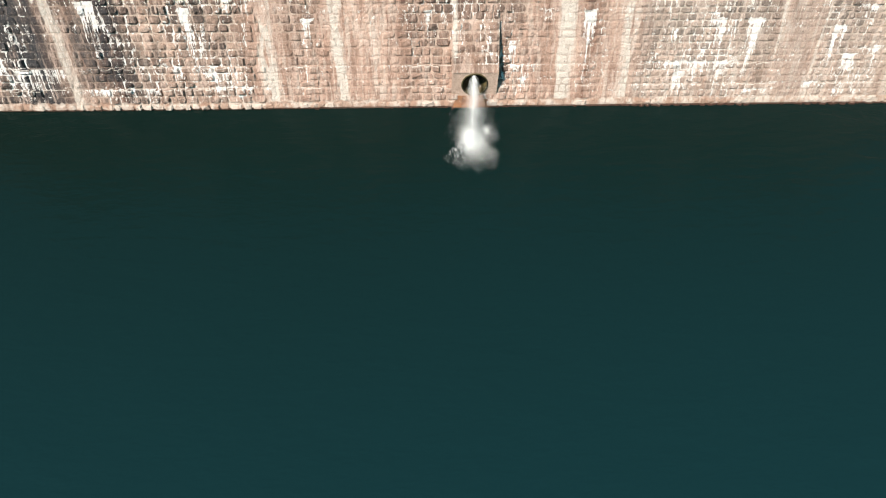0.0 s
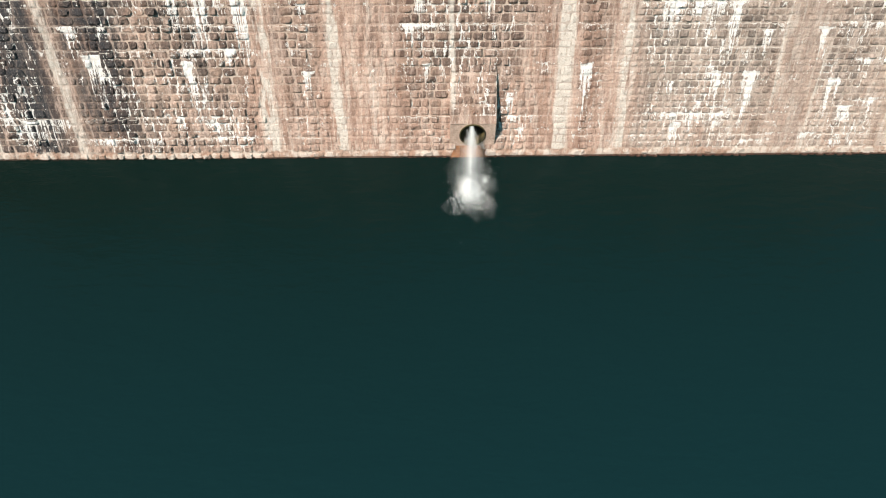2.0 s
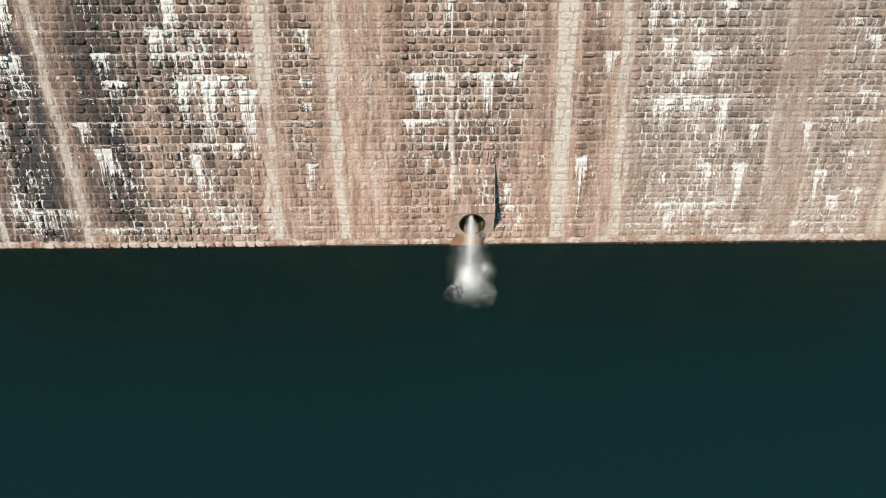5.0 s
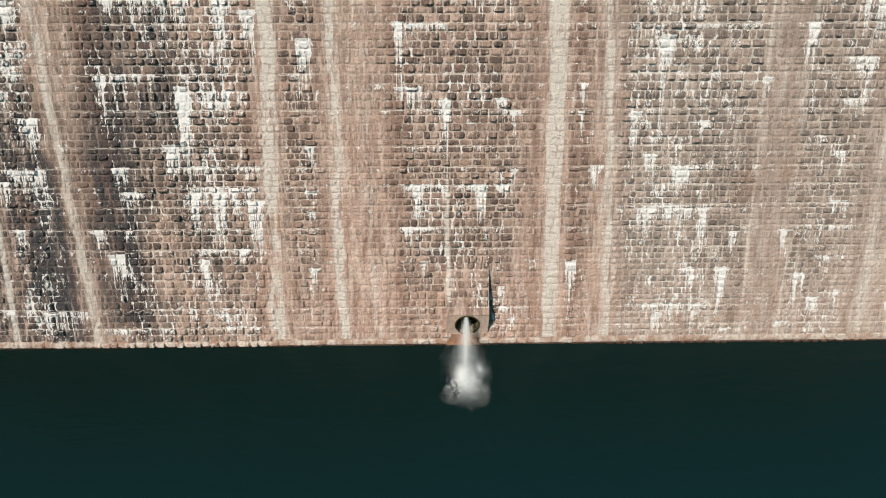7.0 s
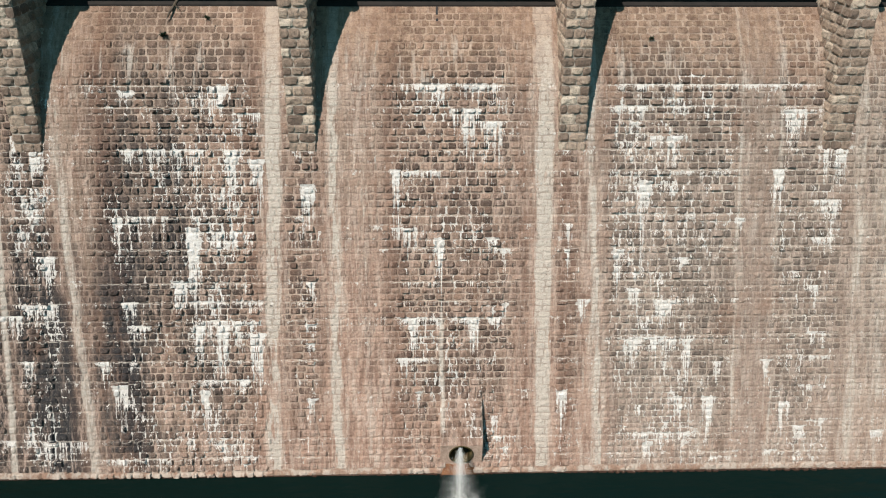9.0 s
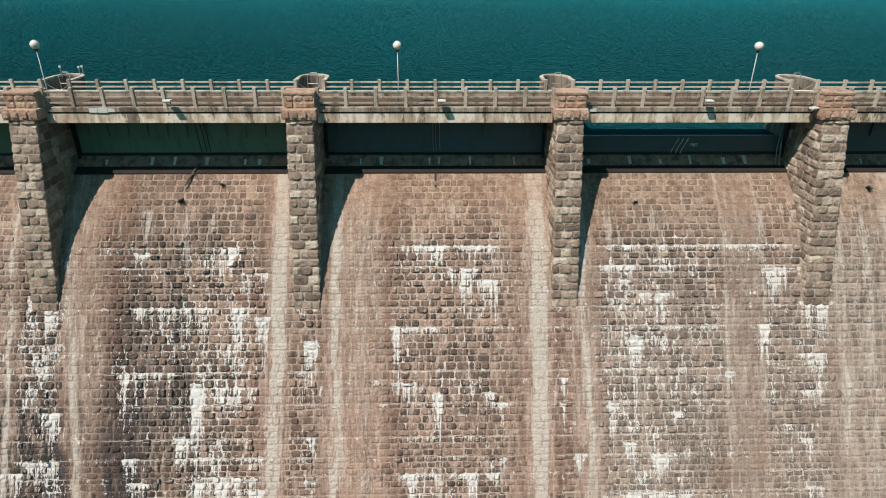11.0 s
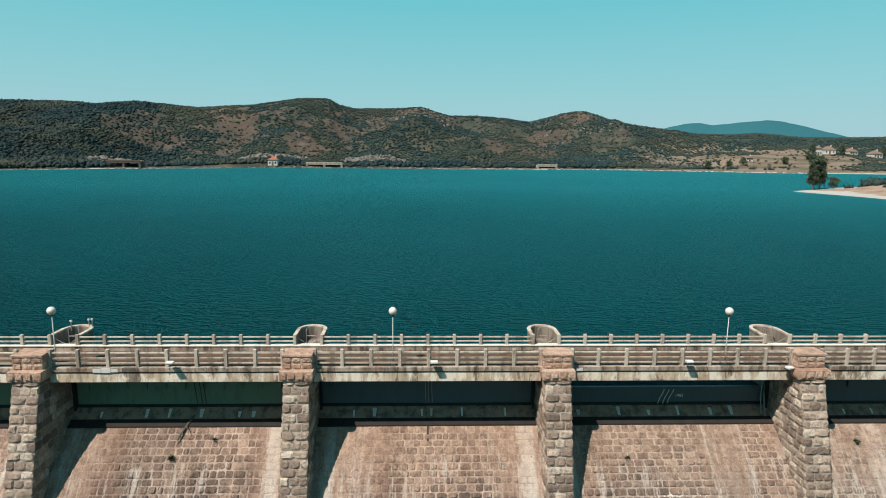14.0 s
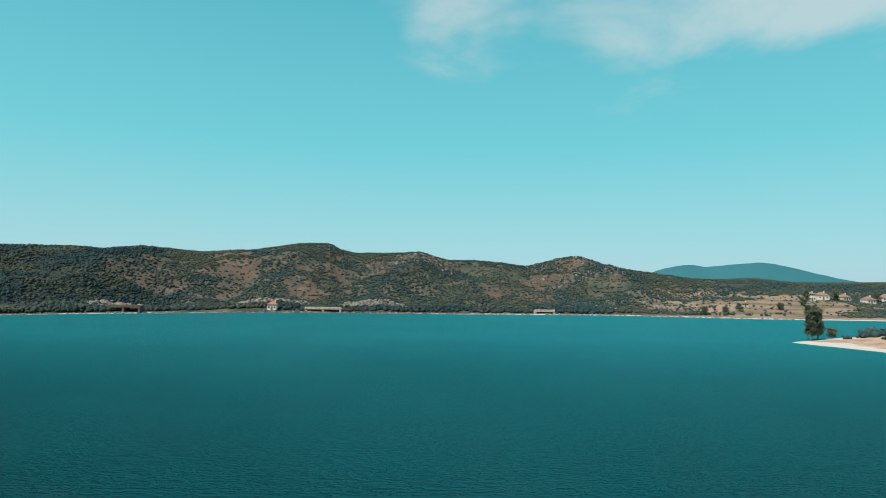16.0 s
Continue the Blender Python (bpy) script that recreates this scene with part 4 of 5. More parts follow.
for i, xc in enumerate((-24.0, -12.0, 0.0, 12.0, 24.0)):
    label = "dark stained concrete weir sill below a spillway gate"
    prof = [(1.08, 19.10), (1.10, 19.36), (1.36, 19.55), (1.86, 20.00), (2.5, 20.00), (2.5, 19.10)]
    ob = part("weir_sill", extruded(prof, xc - 5.39, xc + 5.39), SILL)
    tagged(ob, label, "weir sill", "weir sills", "structure")
    # near-black strip paints the bridge's shadow on down to the crest edge
    part("wet_strip", extruded([(1.045, 19.27), (1.065, 19.385), (1.34, 19.575), (1.40, 19.60), (1.42, 19.585), (1.36, 19.53), (1.12, 19.345), (1.10, 19.27)], xc - 5.39, xc + 5.39), CREST_SHADE, ob)
    for sgn in (-1, 1):
        x = xc + sgn * 5.32
        part("gate_guide", boxed(x - 0.06, x + 0.06, 1.72, 1.95, 19.7, 22.05, 0.01), DARK, ob)
    mark = random.Random(40 + i)
    for k in range(6):
        x = -4.6 + 9.2 * (k + mark.uniform(0.1, 0.9)) / 6
        bm = bmesh.new()
        w, l = mark.uniform(0.07, 0.19), mark.uniform(0.5, 1.0)
        a = [(1.46, 19.64), (1.46 + 0.40 * l, 19.64 + 0.36 * l)]
        q = [(x - w * 0.5, *a[0]), (x + w * 0.4, *a[0]), (x + w * 0.6, *a[1]), (x - w * 0.7, *a[1])]
        vs = [bm.verts.new((xc + px, py - 0.016, pz + 0.016)) for px, py, pz in q]
        bm.faces.new(vs)
        bmesh.ops.solidify(bm, geom=bm.faces[:], thickness=0.008)
        part("lime_mark", bm, LIMEWASH, ob)
    if i in (0, 1):
        gate(xc, 22.3, GREEN, "green painted steel spillway gate under the bridge", 11)
    elif i == 3:
        gate(xc, 20.9, NAVY, "dark painted steel spillway gate lowered below the bridge", 5)
    else:
        gate(xc, 22.3, NAVY, "dark painted steel spillway gate under the bridge", 5)

# lifting cables on the gates
for xc, xs in ((-12.0, (0.55, 0.80, 0.98)), (0.0, (-0.12, 0.02, 0.20)), (12.0, (0.02, 0.27, 0.50))):
    c = thing("lifting_cables", "hanging steel lifting cables in front of a spillway gate", "cable", "lifting cables", at=(xc, 1.84, 20.3))
    for k, x in enumerate(xs):
        if xc > 6:
            pts = [(x, 0, 0.56), (x - 0.05, -0.02, 0.42), (x - 0.22, -0.03, 0.1), (x - 0.3, -0.02, -0.2)]
        else:
            sway = 0.18 if xc < -6 else 0.0
            pts = [(x - sway, 0.0, 1.9), (x - sway * 0.4, -0.02, 1.2), (x, -0.03, 0.5), (x + 0.04, 0.0, -0.1)]
        part("cable", tube(bmesh.new(), pts, 0.018, 6), DARK if xc < -6 else WHITE if xc > 6 else STEEL, c)

# struts of the lowered gate beside the pier
strut = thing("gate_struts", "pale steel struts of the lowered gate beside the pier", "strut", at=(17.1, 1.8, 19.5))
part("strut", tube(bmesh.new(), [(0.12, 0.1, 1.55), (0.02, -0.1, 1.1), (0.0, -0.28, 0.5), (0.02, -0.42, 0.0)], 0.035, 8), STEEL, strut)
part("strut", tube(bmesh.new(), [(0.0, 0.12, 1.5), (-0.12, -0.08, 0.9), (-0.14, -0.3, 0.1)], 0.03, 8), STEEL, strut)
part("foot", boxed(-0.18, 0.08, -0.5, -0.3, -0.05, 0.04, 0.01), WHITE, strut)

# the year on the lowered gate
txt = bpy.data.curves.new("year", "FONT")
txt.body, txt.size, txt.extrude, txt.align_x = "1983", 0.215, 0.003, "CENTER"
tmp = new("year", txt)
me = bpy.data.meshes.new_from_object(tmp.evaluated_get(bpy.context.evaluated_depsgraph_get()))
bpy.data.objects.remove(tmp)
me.materials.clear()
me.materials.append(LIMEWASH)
year = new("year_sign", me)
year.matrix_world = pose(12.86, 1.955, 20.40, 90, 0, 0)
tagged(year, "white painted year numerals on a dark gate", "numerals")

# ---- piers ----
pier = thing("pier", "rock-faced granite bridge pier with a sandstone cap", "pier", "bridge piers")
zb, zt = 13.2, 22.35
core = [(pier_y(zb) + 0.03, zb), (pier_y(zt) + 0.03, zt), (2.6, zt), (2.6, 18.6), (0.2, 18.0), (-2.2, 14.6)]
part("core", extruded([(y, z) for y, z in core], -HALF + 0.03, HALF - 0.03), PIER_JOINT, pier)
z = zb + 0.05
row = 0
while z < zt - 0.1:
    h = min(0.385 + 0.05 * float(rng.uniform(-1, 1)), zt - z)
    zc = z + h / 2
    if row % 2:
        cuts = [-HALF, float(rng.uniform(-0.14, 0.14)), HALF]
    else:
        cuts = [-HALF, -HALF + float(rng.uniform(0.30, 0.42)), HALF - float(rng.uniform(0.30, 0.42)), HALF]
    ev, ew = Vector((0, 0.28, 1)).normalized(), Vector((0, -1, 0.28)).normalized()
    for a, b in zip(cuts, cuts[1:]):
        stone_part(pier, PIER_STONE, ((a + b) / 2, pier_y(zc) + 0.028, zc), (1, 0, 0), ev, ew, b - a + 0.012, h + 0.008, float(rng.uniform(0.045, 0.085)))
    for sgn in (-1, 1):
        yb = pier_y(zc) + 0.02
        # how far back the side shows above the spillway
        zgrid = np.linspace(13.0, CREST, 300)
        yend = float(np.interp(zc, zgrid, face_y(zgrid))) + 0.15 if zc < CREST else 1.9
        yend = min(yend, 1.9)
        y = yb
        while y < yend - 0.1:
            w = float(rng.uniform(0.45, 0.78))
            if row % 2 and y == yb:
                w *= 0.6
            w = min(w, yend - y + 0.15)
            stone_part(pier, PIER_STONE, (sgn * (HALF - 0.028), y + w / 2, zc), (0, sgn, 0), (0, 0, 1), (sgn, 0, 0), w - 0.015, h - 0.015, float(rng.uniform(0.04, 0.07)))
            y += w
    z += h
    row += 1
# cap: ledge course, block of rock-faced stones and a thin top slab
part("ledge_core", boxed(-0.76, 0.76, -0.66, 0.66, 22.35, 22.80, 0.02), CAP_STONE, pier)
for k in range(4):
    w = 1.56 / 4
    stone_part(pier, CAP_STONE, (-0.78 + w * (k + 0.5), -0.65, 22.58), (1, 0, 0), (0, 0, 1), (0, -1, 0), w - 0.02, 0.38, 0.06)
for k in range(3):
    for sgn in (-1, 1):
        stone_part(pier, CAP_STONE, (sgn * 0.75, -0.44 + 0.43 * k, 22.58), (0, sgn, 0), (0, 0, 1), (sgn, 0, 0), 0.41, 0.38, 0.05)
part("cap_core", boxed(-0.66, 0.66, -0.32, 0.62, 22.80, 23.40, 0.01), CAP_STONE, pier)
for r in range(2):
    for k in range(3):
        w = 1.34 / 3
        stone_part(pier, CAP_STONE, (-0.67 + w * (k + 0.5), -0.315, 22.95 + 0.3 * r), (1, 0, 0), (0, 0, 1), (0, -1, 0), w - 0.02, 0.28, 0.05)
        for sgn in (-1, 1):
            stone_part(pier, CAP_STONE, (sgn * 0.655, -0.17 + 0.31 * k, 22.95 + 0.3 * r), (0, sgn, 0), (0, 0, 1), (sgn, 0, 0), 0.29, 0.28, 0.04)
part("cap_slab", boxed(-0.71, 0.71, -0.37, 0.66, 23.40, 23.50, 0.015), CAP_STONE, pier)


# upstream end of the pier with a rounded parapet
def nose_outline(half, y0, y1, n=14):
    pts = [(half, y0)]
    for k in range(n + 1):
        a = math.pi * k / n
        pts.append((half * math.cos(a), y1 - half * 1.1 + half * 1.1 * math.sin(a)))
    pts.append((-half, y0))
    return pts


def nose_solid(half, y0, y1, z0, z1):
    bm = bmesh.new()
    pts = nose_outline(half, y0, y1)
    a = [bm.verts.new((x, y, z0)) for x, y in pts]
    b = [bm.verts.new((x, y, z1)) for x, y in pts]
    for k in range(len(pts)):
        j = (k + 1) % len(pts)
        bm.faces.new((a[k], a[j], b[j], b[k]))
    bm.faces.new(list(reversed(a)))
    bm.faces.new(b)
    return bm


def nose_wall(half, thick, y0, y1, z0, z1):
    bm = bmesh.new()
    o, i = nose_outline(half, y0, y1), nose_outline(half - thick, y0, y1 - thick)
    rows = [[bm.verts.new((x, y, z)) for x, y in line] for line, z in ((o, z0), (o, z1), (i, z1), (i, z0))]
    for r in range(4):
        p, q = rows[r], rows[(r + 1) % 4]
        for k in range(len(o) - 1):
            bm.faces.new((p[k], p[k + 1], q[k + 1], q[k]))
    bm.faces.new([r[0] for r in rows])
    bm.faces.new([r[-1] for r in reversed(rows)])
    return bm


part("pier_nose", nose_solid(0.72, 2.1, 4.35, 16.0, DECK + 0.02), TURRET, pier)
part("parapet", nose_wall(0.74, 0.14, 2.62, 4.40, DECK + 0.02, 23.42), TURRET, pier)
part("coping", nose_wall(0.775, 0.18, 2.60, 4.44, 23.42, 23.50), RAIL, pier)
hoop = tube(bmesh.new(), [(-0.25, 3.35, DECK), (-0.25, 3.35, 23.55), (-0.05, 3.42, 23.72), (0.2, 3.42, 23.72), (0.28, 3.35, 23.5), (0.28, 3.35, DECK)], 0.025, 6)
tube(hoop, [(-0.25, 3.35, 23.2), (0.28, 3.35, 23.2)], 0.02, 6)
part("ladder_hoop", hoop, STEEL, pier)
for sgn in (-1, 1):
    part("guard_rail", tube(bmesh.new(), [(sgn * 0.55, 2.7, 23.3), (sgn * 0.2, 2.72, 23.05), (0, 2.72, 23.0)], 0.016, 6), STEEL, pier)
for x in PIERS[1:]:
    copy_thing(pier, Matrix.Translation((x, 0, 0)))
pier.location.x = PIERS[0]

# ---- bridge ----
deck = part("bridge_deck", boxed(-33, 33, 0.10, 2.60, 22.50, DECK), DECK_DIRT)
tagged(deck, "narrow stained concrete footbridge along the dam crest", "bridge", kind="structure")
for i, xc in enumerate((-24.0, -12.0, 0.0, 12.0, 24.0)):
    a, b = (xc - 5.3, xc + 5.3)
    part("beam", boxed(a, b, 0.015, 0.50, 22.07, 22.50, 0.012), BEAM, deck)
    part("beam", boxed(a, b, 2.10, 2.50, 22.07, 22.50, 0.012), BEAM, deck)
    part("kerb", boxed(a, b, -0.03, 0.24, 22.565, 22.78, 0.025), KERB, deck)
    # near-black bar in the recess paints the shadow line under the kerb
    part("drip_joint", boxed(a + 0.02, b - 0.02, 0.06, 0.22, 22.49, 22.57), DARK, deck)
part("kerb", boxed(-33, 33, 2.36, 2.64, 22.60, 22.975, 0.01), KERB, deck)
part("kerb_coping", boxed(-33, 33, 2.33, 2.67, 22.975, 23.03, 0.015), PALE_KERB, deck, "pale worn coping")
# old whitewash patches on the kerb
for x0, x1, z0, z1 in ((-15.32, -14.95, 22.55, 22.74), (-14.93, -14.52, 22.54, 22.76), (-14.50, -14.2, 22.57, 22.73), (6.95, 7.25, 22.58, 22.73)):
    part("whitewash", boxed(x0, x1, -0.036, -0.02, z0, z1, 0.004), WHITE, deck, "patch of flaking white paint")

front = thing("railing", "weathered concrete post-and-rail railing on the bridge edge", "railing", "bridge railings")
bm0 = bmesh.new()
box(bm0, -0.075, 0.075, -0.075, 0.075, 0, 0.84, 0.012)
post_me = bpy.data.meshes.new("post")
bm0.to_mesh(post_me)
bm0.free()
post_me.materials.append(RAIL)
for k in range(-4, 5):
    o = new("post", post_me)
    o.parent = front
    o.location = (k * 1.3333 * (0.985 if abs(k) == 4 else 1), 0.12, 22.77)
for z in (23.44, 23.18, 22.94):
    part("rail", boxed(-5.3, 5.3, 0.09, 0.17, z - 0.04, z + 0.04, 0.01), RAIL if z > 23.4 else LOW_RAIL, front)
back = thing("railing", "pale concrete post-and-rail railing on the lake side of the bridge", "railing", "bridge railings")
for k in range(-4, 5):
    o = new("post", post_me)
    o.parent = back
    o.location = (k * 1.3333, 2.5, 23.0)
    o.scale = (1, 1, 0.66)
for z in (23.42, 23.2):
    part("rail", boxed(-5.33, 5.33, 2.47, 2.54, z - 0.035, z + 0.035, 0.01), RAIL, back)
for xc in (-12.0, 0.0, 12.0, 24.0):
    copy_thing(front, Matrix.Translation((xc, 0, 0)))
    copy_thing(back, Matrix.Translation((xc, 0, 0)))
front.location.x = back.location.x = -24.0

# lamps
lamp = thing("street_lamp", "opal globe street lamp on a thin steel pole", "street lamp", "bridge lamps")
part("base_plate", boxed(-0.09, 0.09, -0.09, 0.09, 0, 0.03, 0.006), STEEL, lamp)
part("pole", tube(bmesh.new(), [(0, 0, 0.0), (0, 0, 1.0), (0, 0, 2.40)], [0.028, 0.024, 0.019], 10), POLE, lamp)
part("collar", turned(bmesh.new(), [(0.04, 2.36), (0.075, 2.40), (0.08, 2.46), (0.05, 2.48)]), DARK, lamp)
part("globe", turned(bmesh.new(), [(0.05 + 0, 2.44)] + [(0.19 * math.sin(math.pi * k / 14), 2.62 - 0.19 * math.cos(math.pi * k / 14)) for k in range(2, 14)] + [(0.01, 2.81)]), GLOBE, lamp)
for o in lamp.children:
    if o.name.startswith(("globe", "pole", "collar")):
        o.data.polygons.foreach_set("use_smooth", [True] * len(o.data.polygons))
lamp.location = (-1.66, 0.34, DECK)
for x in (-17.12, 14.2):
    copy_thing(lamp, Matrix.Translation((x, 0.34, DECK)))

# floodlights on the kerb
flood = thing("floodlight", "small white floodlight on a bracket at the bridge kerb", "floodlight", "floodlights")
part("housing", boxed(-0.17, 0.17, -0.14, 0.12, 0.09, 0.18, 0.02), WHITE, flood)
part("lens", boxed(-0.16, 0.16, -0.14, 0.10, 0.085, 0.105), GLASS, flood)
part("bracket", tube(bmesh.new(), [(0, 0.28, -0.03), (0, 0.2, 0.06), (0, 0.05, 0.12)], 0.025, 6), DARK, flood)
for x in (-11.72, 12.2):
    copy_thing(flood, Matrix.Translation((x, -0.25, 22.98)))
flood.location = (0.26, -0.25, 22.98)
copy_thing(flood, pose(17.02, -0.25, 22.66, 0, 0, 20))

# ---- outlet ----
outlet = thing("outlet", "masonry outlet block with round pipe and rust stains", "outlet", at=(1.0, 0, 0))
OY, OZ = -10.0, 2.78


def outlet_front(z):
    """The block runs out of the dam face and ends in an upright front above the pipe."""
    return OY if z <= OZ else OY + (z - OZ) * (float(face_y(OUT_Z)) - OY) / (OUT_Z - OZ)


PC, RX, RZ = 2.10, 0.56, 0.62
n = 32
hole = [(RX * math.cos(2 * math.pi * k / n), PC + RZ * math.sin(2 * math.pi * k / n)) for k in range(n)]
bm = bmesh.new()
hv = [bm.verts.new((x, OY, z)) for x, z in hole]
hb = [bm.verts.new((x, OY + 0.3, z)) for x, z in hole]
sq = []
for x, z in hole:
    dx, dz = x, z - PC
    t = min(0.966 / max(abs(dx), 1e-6), (0.665 if dz > 0 else 0.84) / max(abs(dz), 1e-6))
    sq.append((dx * t, PC + dz * t))
sv = [bm.verts.new((x, OY, z)) for x, z in sq]
for k in range(n):
    j = (k + 1) % n
    bm.faces.new((hv[k], hv[j], sv[j], sv[k]))
    bm.faces.new((hv[j], hv[k], hb[k], hb[j]))
part("front_stone", bm, OUTLET_STONE, outlet)
part("block", extruded([(OY, 2.772), (OY, OZ), (float(face_y(OUT_Z)), OUT_Z), (-7.8, OUT_Z), (-9.15, 2.772)], -0.97, 0.97), JOINT, outlet)
for a, b in ((-0.97, -0.57), (0.57, 0.97)):
    part("cheek", extruded([(OY + 0.003, 1.2), (OY + 0.003, 2.765), (-9.15, 2.765), (-9.5, 1.2)], a, b), OUTLET_STONE, outlet)
slope = (float(face_y(OUT_Z)) - OY) / (OUT_Z - OZ)
ev, ew = Vector((0, slope, 1)).normalized(), Vector((0, -1, slope)).normalized()
for r in range(5):
    z0 = 3.0 + 0.30 * r
    x = -0.97
    while x < 0.9:
        w = min(float(rng.uniform(0.34, 0.56)), 0.97 - x)
        if 0.97 - (x + w) < 0.2:
            w = 0.97 - x
        zc = z0 + 0.15
        stone_part(outlet, STONE, (x + w / 2, outlet_front(zc) - 0.004, zc), (1, 0, 0), ev, ew, w - 0.03, 0.335, float(rng.uniform(0.05, 0.09)))
        x += w
for a, b in ((-0.97, -0.33), (-0.32, 0.31), (0.32, 0.97)):
    part("lintel_stone", extruded([(OY - 0.02, 2.765), (outlet_front(3.0) - 0.02, 3.0), (outlet_front(3.0) + 0.15, 3.0), (OY + 0.15, 2.765)], a, b), STONE, outlet)
# pipe lining, closed by a near-black disc added for the darkness inside
ring = bmesh.new()
rows = []
for k_, y_ in ((1.02, OY + 0.01), (1.02, OY - 0.03), (0.95, OY - 0.03), (0.95, OY + 1.3)):
    rows.append([ring.verts.new((x * k_, y_, PC + (z - PC) * k_)) for x, z in hole])
for a, b in zip(rows, rows[1:]):
    for k in range(n):
        ring.faces.new((a[k], a[(k + 1) % n], b[(k + 1) % n], b[k]))
part("pipe", ring, PIPE, outlet, "rust-streaked yellowish pipe mouth")
plug = bmesh.new()
pl = [plug.verts.new((x * 0.96, OY + 1.2, PC + (z - PC) * 0.96)) for x, z in hole]
plug.faces.new(pl)
part("valve_plate", plug, DARK, outlet)
for a0, a1, b0, b1 in ((-1.25, -0.72, -0.52, -0.52), (-0.50, -0.50, 0.50, 0.50), (0.52, 0.52, 0.86, 0.56)):
    bm = bmesh.new()
    lo, hi, back = float(face_y(0.4)) - 0.03, float(face_y(1.45)) - 0.025, OY + 0.35
    v = [bm.verts.new(p) for p in ((a0, lo, 0.4), (b0, lo, 0.4), (b1, hi, 1.45), (a1, hi, 1.45), (a0, back, 0.4), (b0, back, 0.4), (b1, back, 1.46), (a1, back, 1.46))]
    for f in ((0, 1, 2, 3), (5, 4, 7, 6), (1, 5, 6, 2), (4, 0, 3, 7), (3, 2, 6, 7), (4, 5, 1, 0)):
        bm.faces.new([v[i] for i in f])
    part("apron", bm, RUST, outlet, "rust-stained apron stone")

# ---- jet of water ----
jet = thing("water_jet", "white jet of water spraying from the outlet into the pool", "water jet", kind="stuff", at=(0.95, 0, 0))
rj = np.random.default_rng(21)
OCT = np.array([(1, 0, 0), (-1, 0, 0), (0, 1, 0), (0, -1, 0), (0, 0, 1), (0, 0, -1)], float)
OCF = [(0, 2, 4), (2, 1, 4), (1, 3, 4), (3, 0, 4), (2, 0, 5), (1, 2, 5), (3, 1, 5), (0, 3, 5)]


def drops(name, pos, size, flatten, parent, mat):
    n = len(pos)
    r = rj.uniform(0.5, 1.5, (n, 6, 1)) * size[:, None, None]
    v = (OCT[None] * r * np.array([1, 1, flatten]) + pos[:, None]).reshape(-1, 3)
    f = (np.array(OCF)[None] + 6 * np.arange(n)[:, None, None]).reshape(-1, 3)
    me = mesh_of(name, v, f, mat)
    return part(name, me, mat, parent)


JY, JZ, JV = -9.96, 2.58, 4.0
core = bmesh.new()
tt = np.linspace(0, 0.525, 10)
tube(core, [(-0.02 - 0.16 * t, JY - JV * t, JZ - 0.3 * t - 4.9 * t * t) for t in tt], [0.008 + 0.015 * t for t in tt], 10)
part("core", core, FOAM, jet)


def spray(name, n, cone, lo, hi, power):
    t = rj.uniform(0.0, 1.0, n) ** power * 0.545
    wide = 0.13 + cone * t
    sx = rj.uniform(-1, 1, n) * rj.uniform(0.25, 1.0, n) * wide * (0.72 + 0.25 * t)
    z = JZ - 0.3 * t - 4.9 * t * t + rj.normal(0, 0.20, n) * wide
    pos = np.c_[sx - 0.16 * t, JY - JV * t * (1 - 0.22 * np.abs(sx)) + rj.normal(0, 0.25, n) * wide, np.maximum(z, TAIL + 0.01)]
    drops(name, pos, rj.uniform(lo, hi, n), 1.0, jet, FOAM)


spray("spray", 9000, 1.5, 0.0025, 0.0085, 0.7)
spray("column", 5000, 0.5, 0.003, 0.008, 0.8)
spray("mist", 10500, 2.6, 0.002, 0.0065, 0.55)
n = 9000
ang, rad = rj.uniform(0, 2 * math.pi, n), np.abs(rj.normal(0, 0.36, n))
pos = np.c_[-0.1 + rad * np.cos(ang) * 0.9, -12.15 + rad * np.sin(ang) * 1.2, TAIL + 0.02 + np.maximum(0, 0.45 - 0.8 * rad) * rj.uniform(0, 1, n)]
drops("splash", pos, rj.uniform(0.003, 0.010, n), 0.7, jet, FOAM)
n = 6500
ang, rad = rj.uniform(0, 2 * math.pi, n), np.abs(rj.normal(0, 0.25, n))
pos = np.c_[-0.12 + rad * np.cos(ang) * 0.85, -12.1 + rad * np.sin(ang) * 1.35, TAIL + 0.03 + np.maximum(0, 0.5 - 1.2 * rad) * rj.uniform(0, 1, n)]
drops("boil", pos, rj.uniform(0.006, 0.014, n), 0.7, jet, FOAM)
n = 1300
ang, rad = rj.uniform(0, 2 * math.pi, n), np.abs(rj.normal(0, 0.27, n))
pos = np.c_[0.55 + rad * np.cos(ang), -11.75 + rad * np.sin(ang) * 1.2, TAIL + 0.02 + np.maximum(0, 0.3 - 0.8 * rad) * rj.uniform(0, 1, n)]
drops("side_splash", pos, rj.uniform(0.003, 0.010, n), 0.7, jet, FOAM)
n = 62000
px, py = rj.uniform(-1.5, 1.45, n), rj.uniform(-1.55, 0.95, n)
keep = []
for a, b in zip(px, py):
    r = math.hypot(a / 1.15, (b + 0.05) / 1.1)
    web = abs(noise.noise(Vector((a * 8.5, b * 8.5, 0.3)))) + 0.6 * abs(noise.noise(Vector((a * 21.0, b * 21.0, 4.0))))
    lobe = 0.22 * noise.noise(Vector((a * 1.9, b * 1.9, 8.0)))
    keep.append(r + lobe < 1.22 and abs(a + 0.3 * lobe) < 0.25 + 1.15 * min(max((0.6 - b) / 1.3, 0.0), 1.0) and rj.uniform() < 0.8 and web < 0.36 * (1.22 - r - lobe) + 0.05)
keep = np.array(keep)
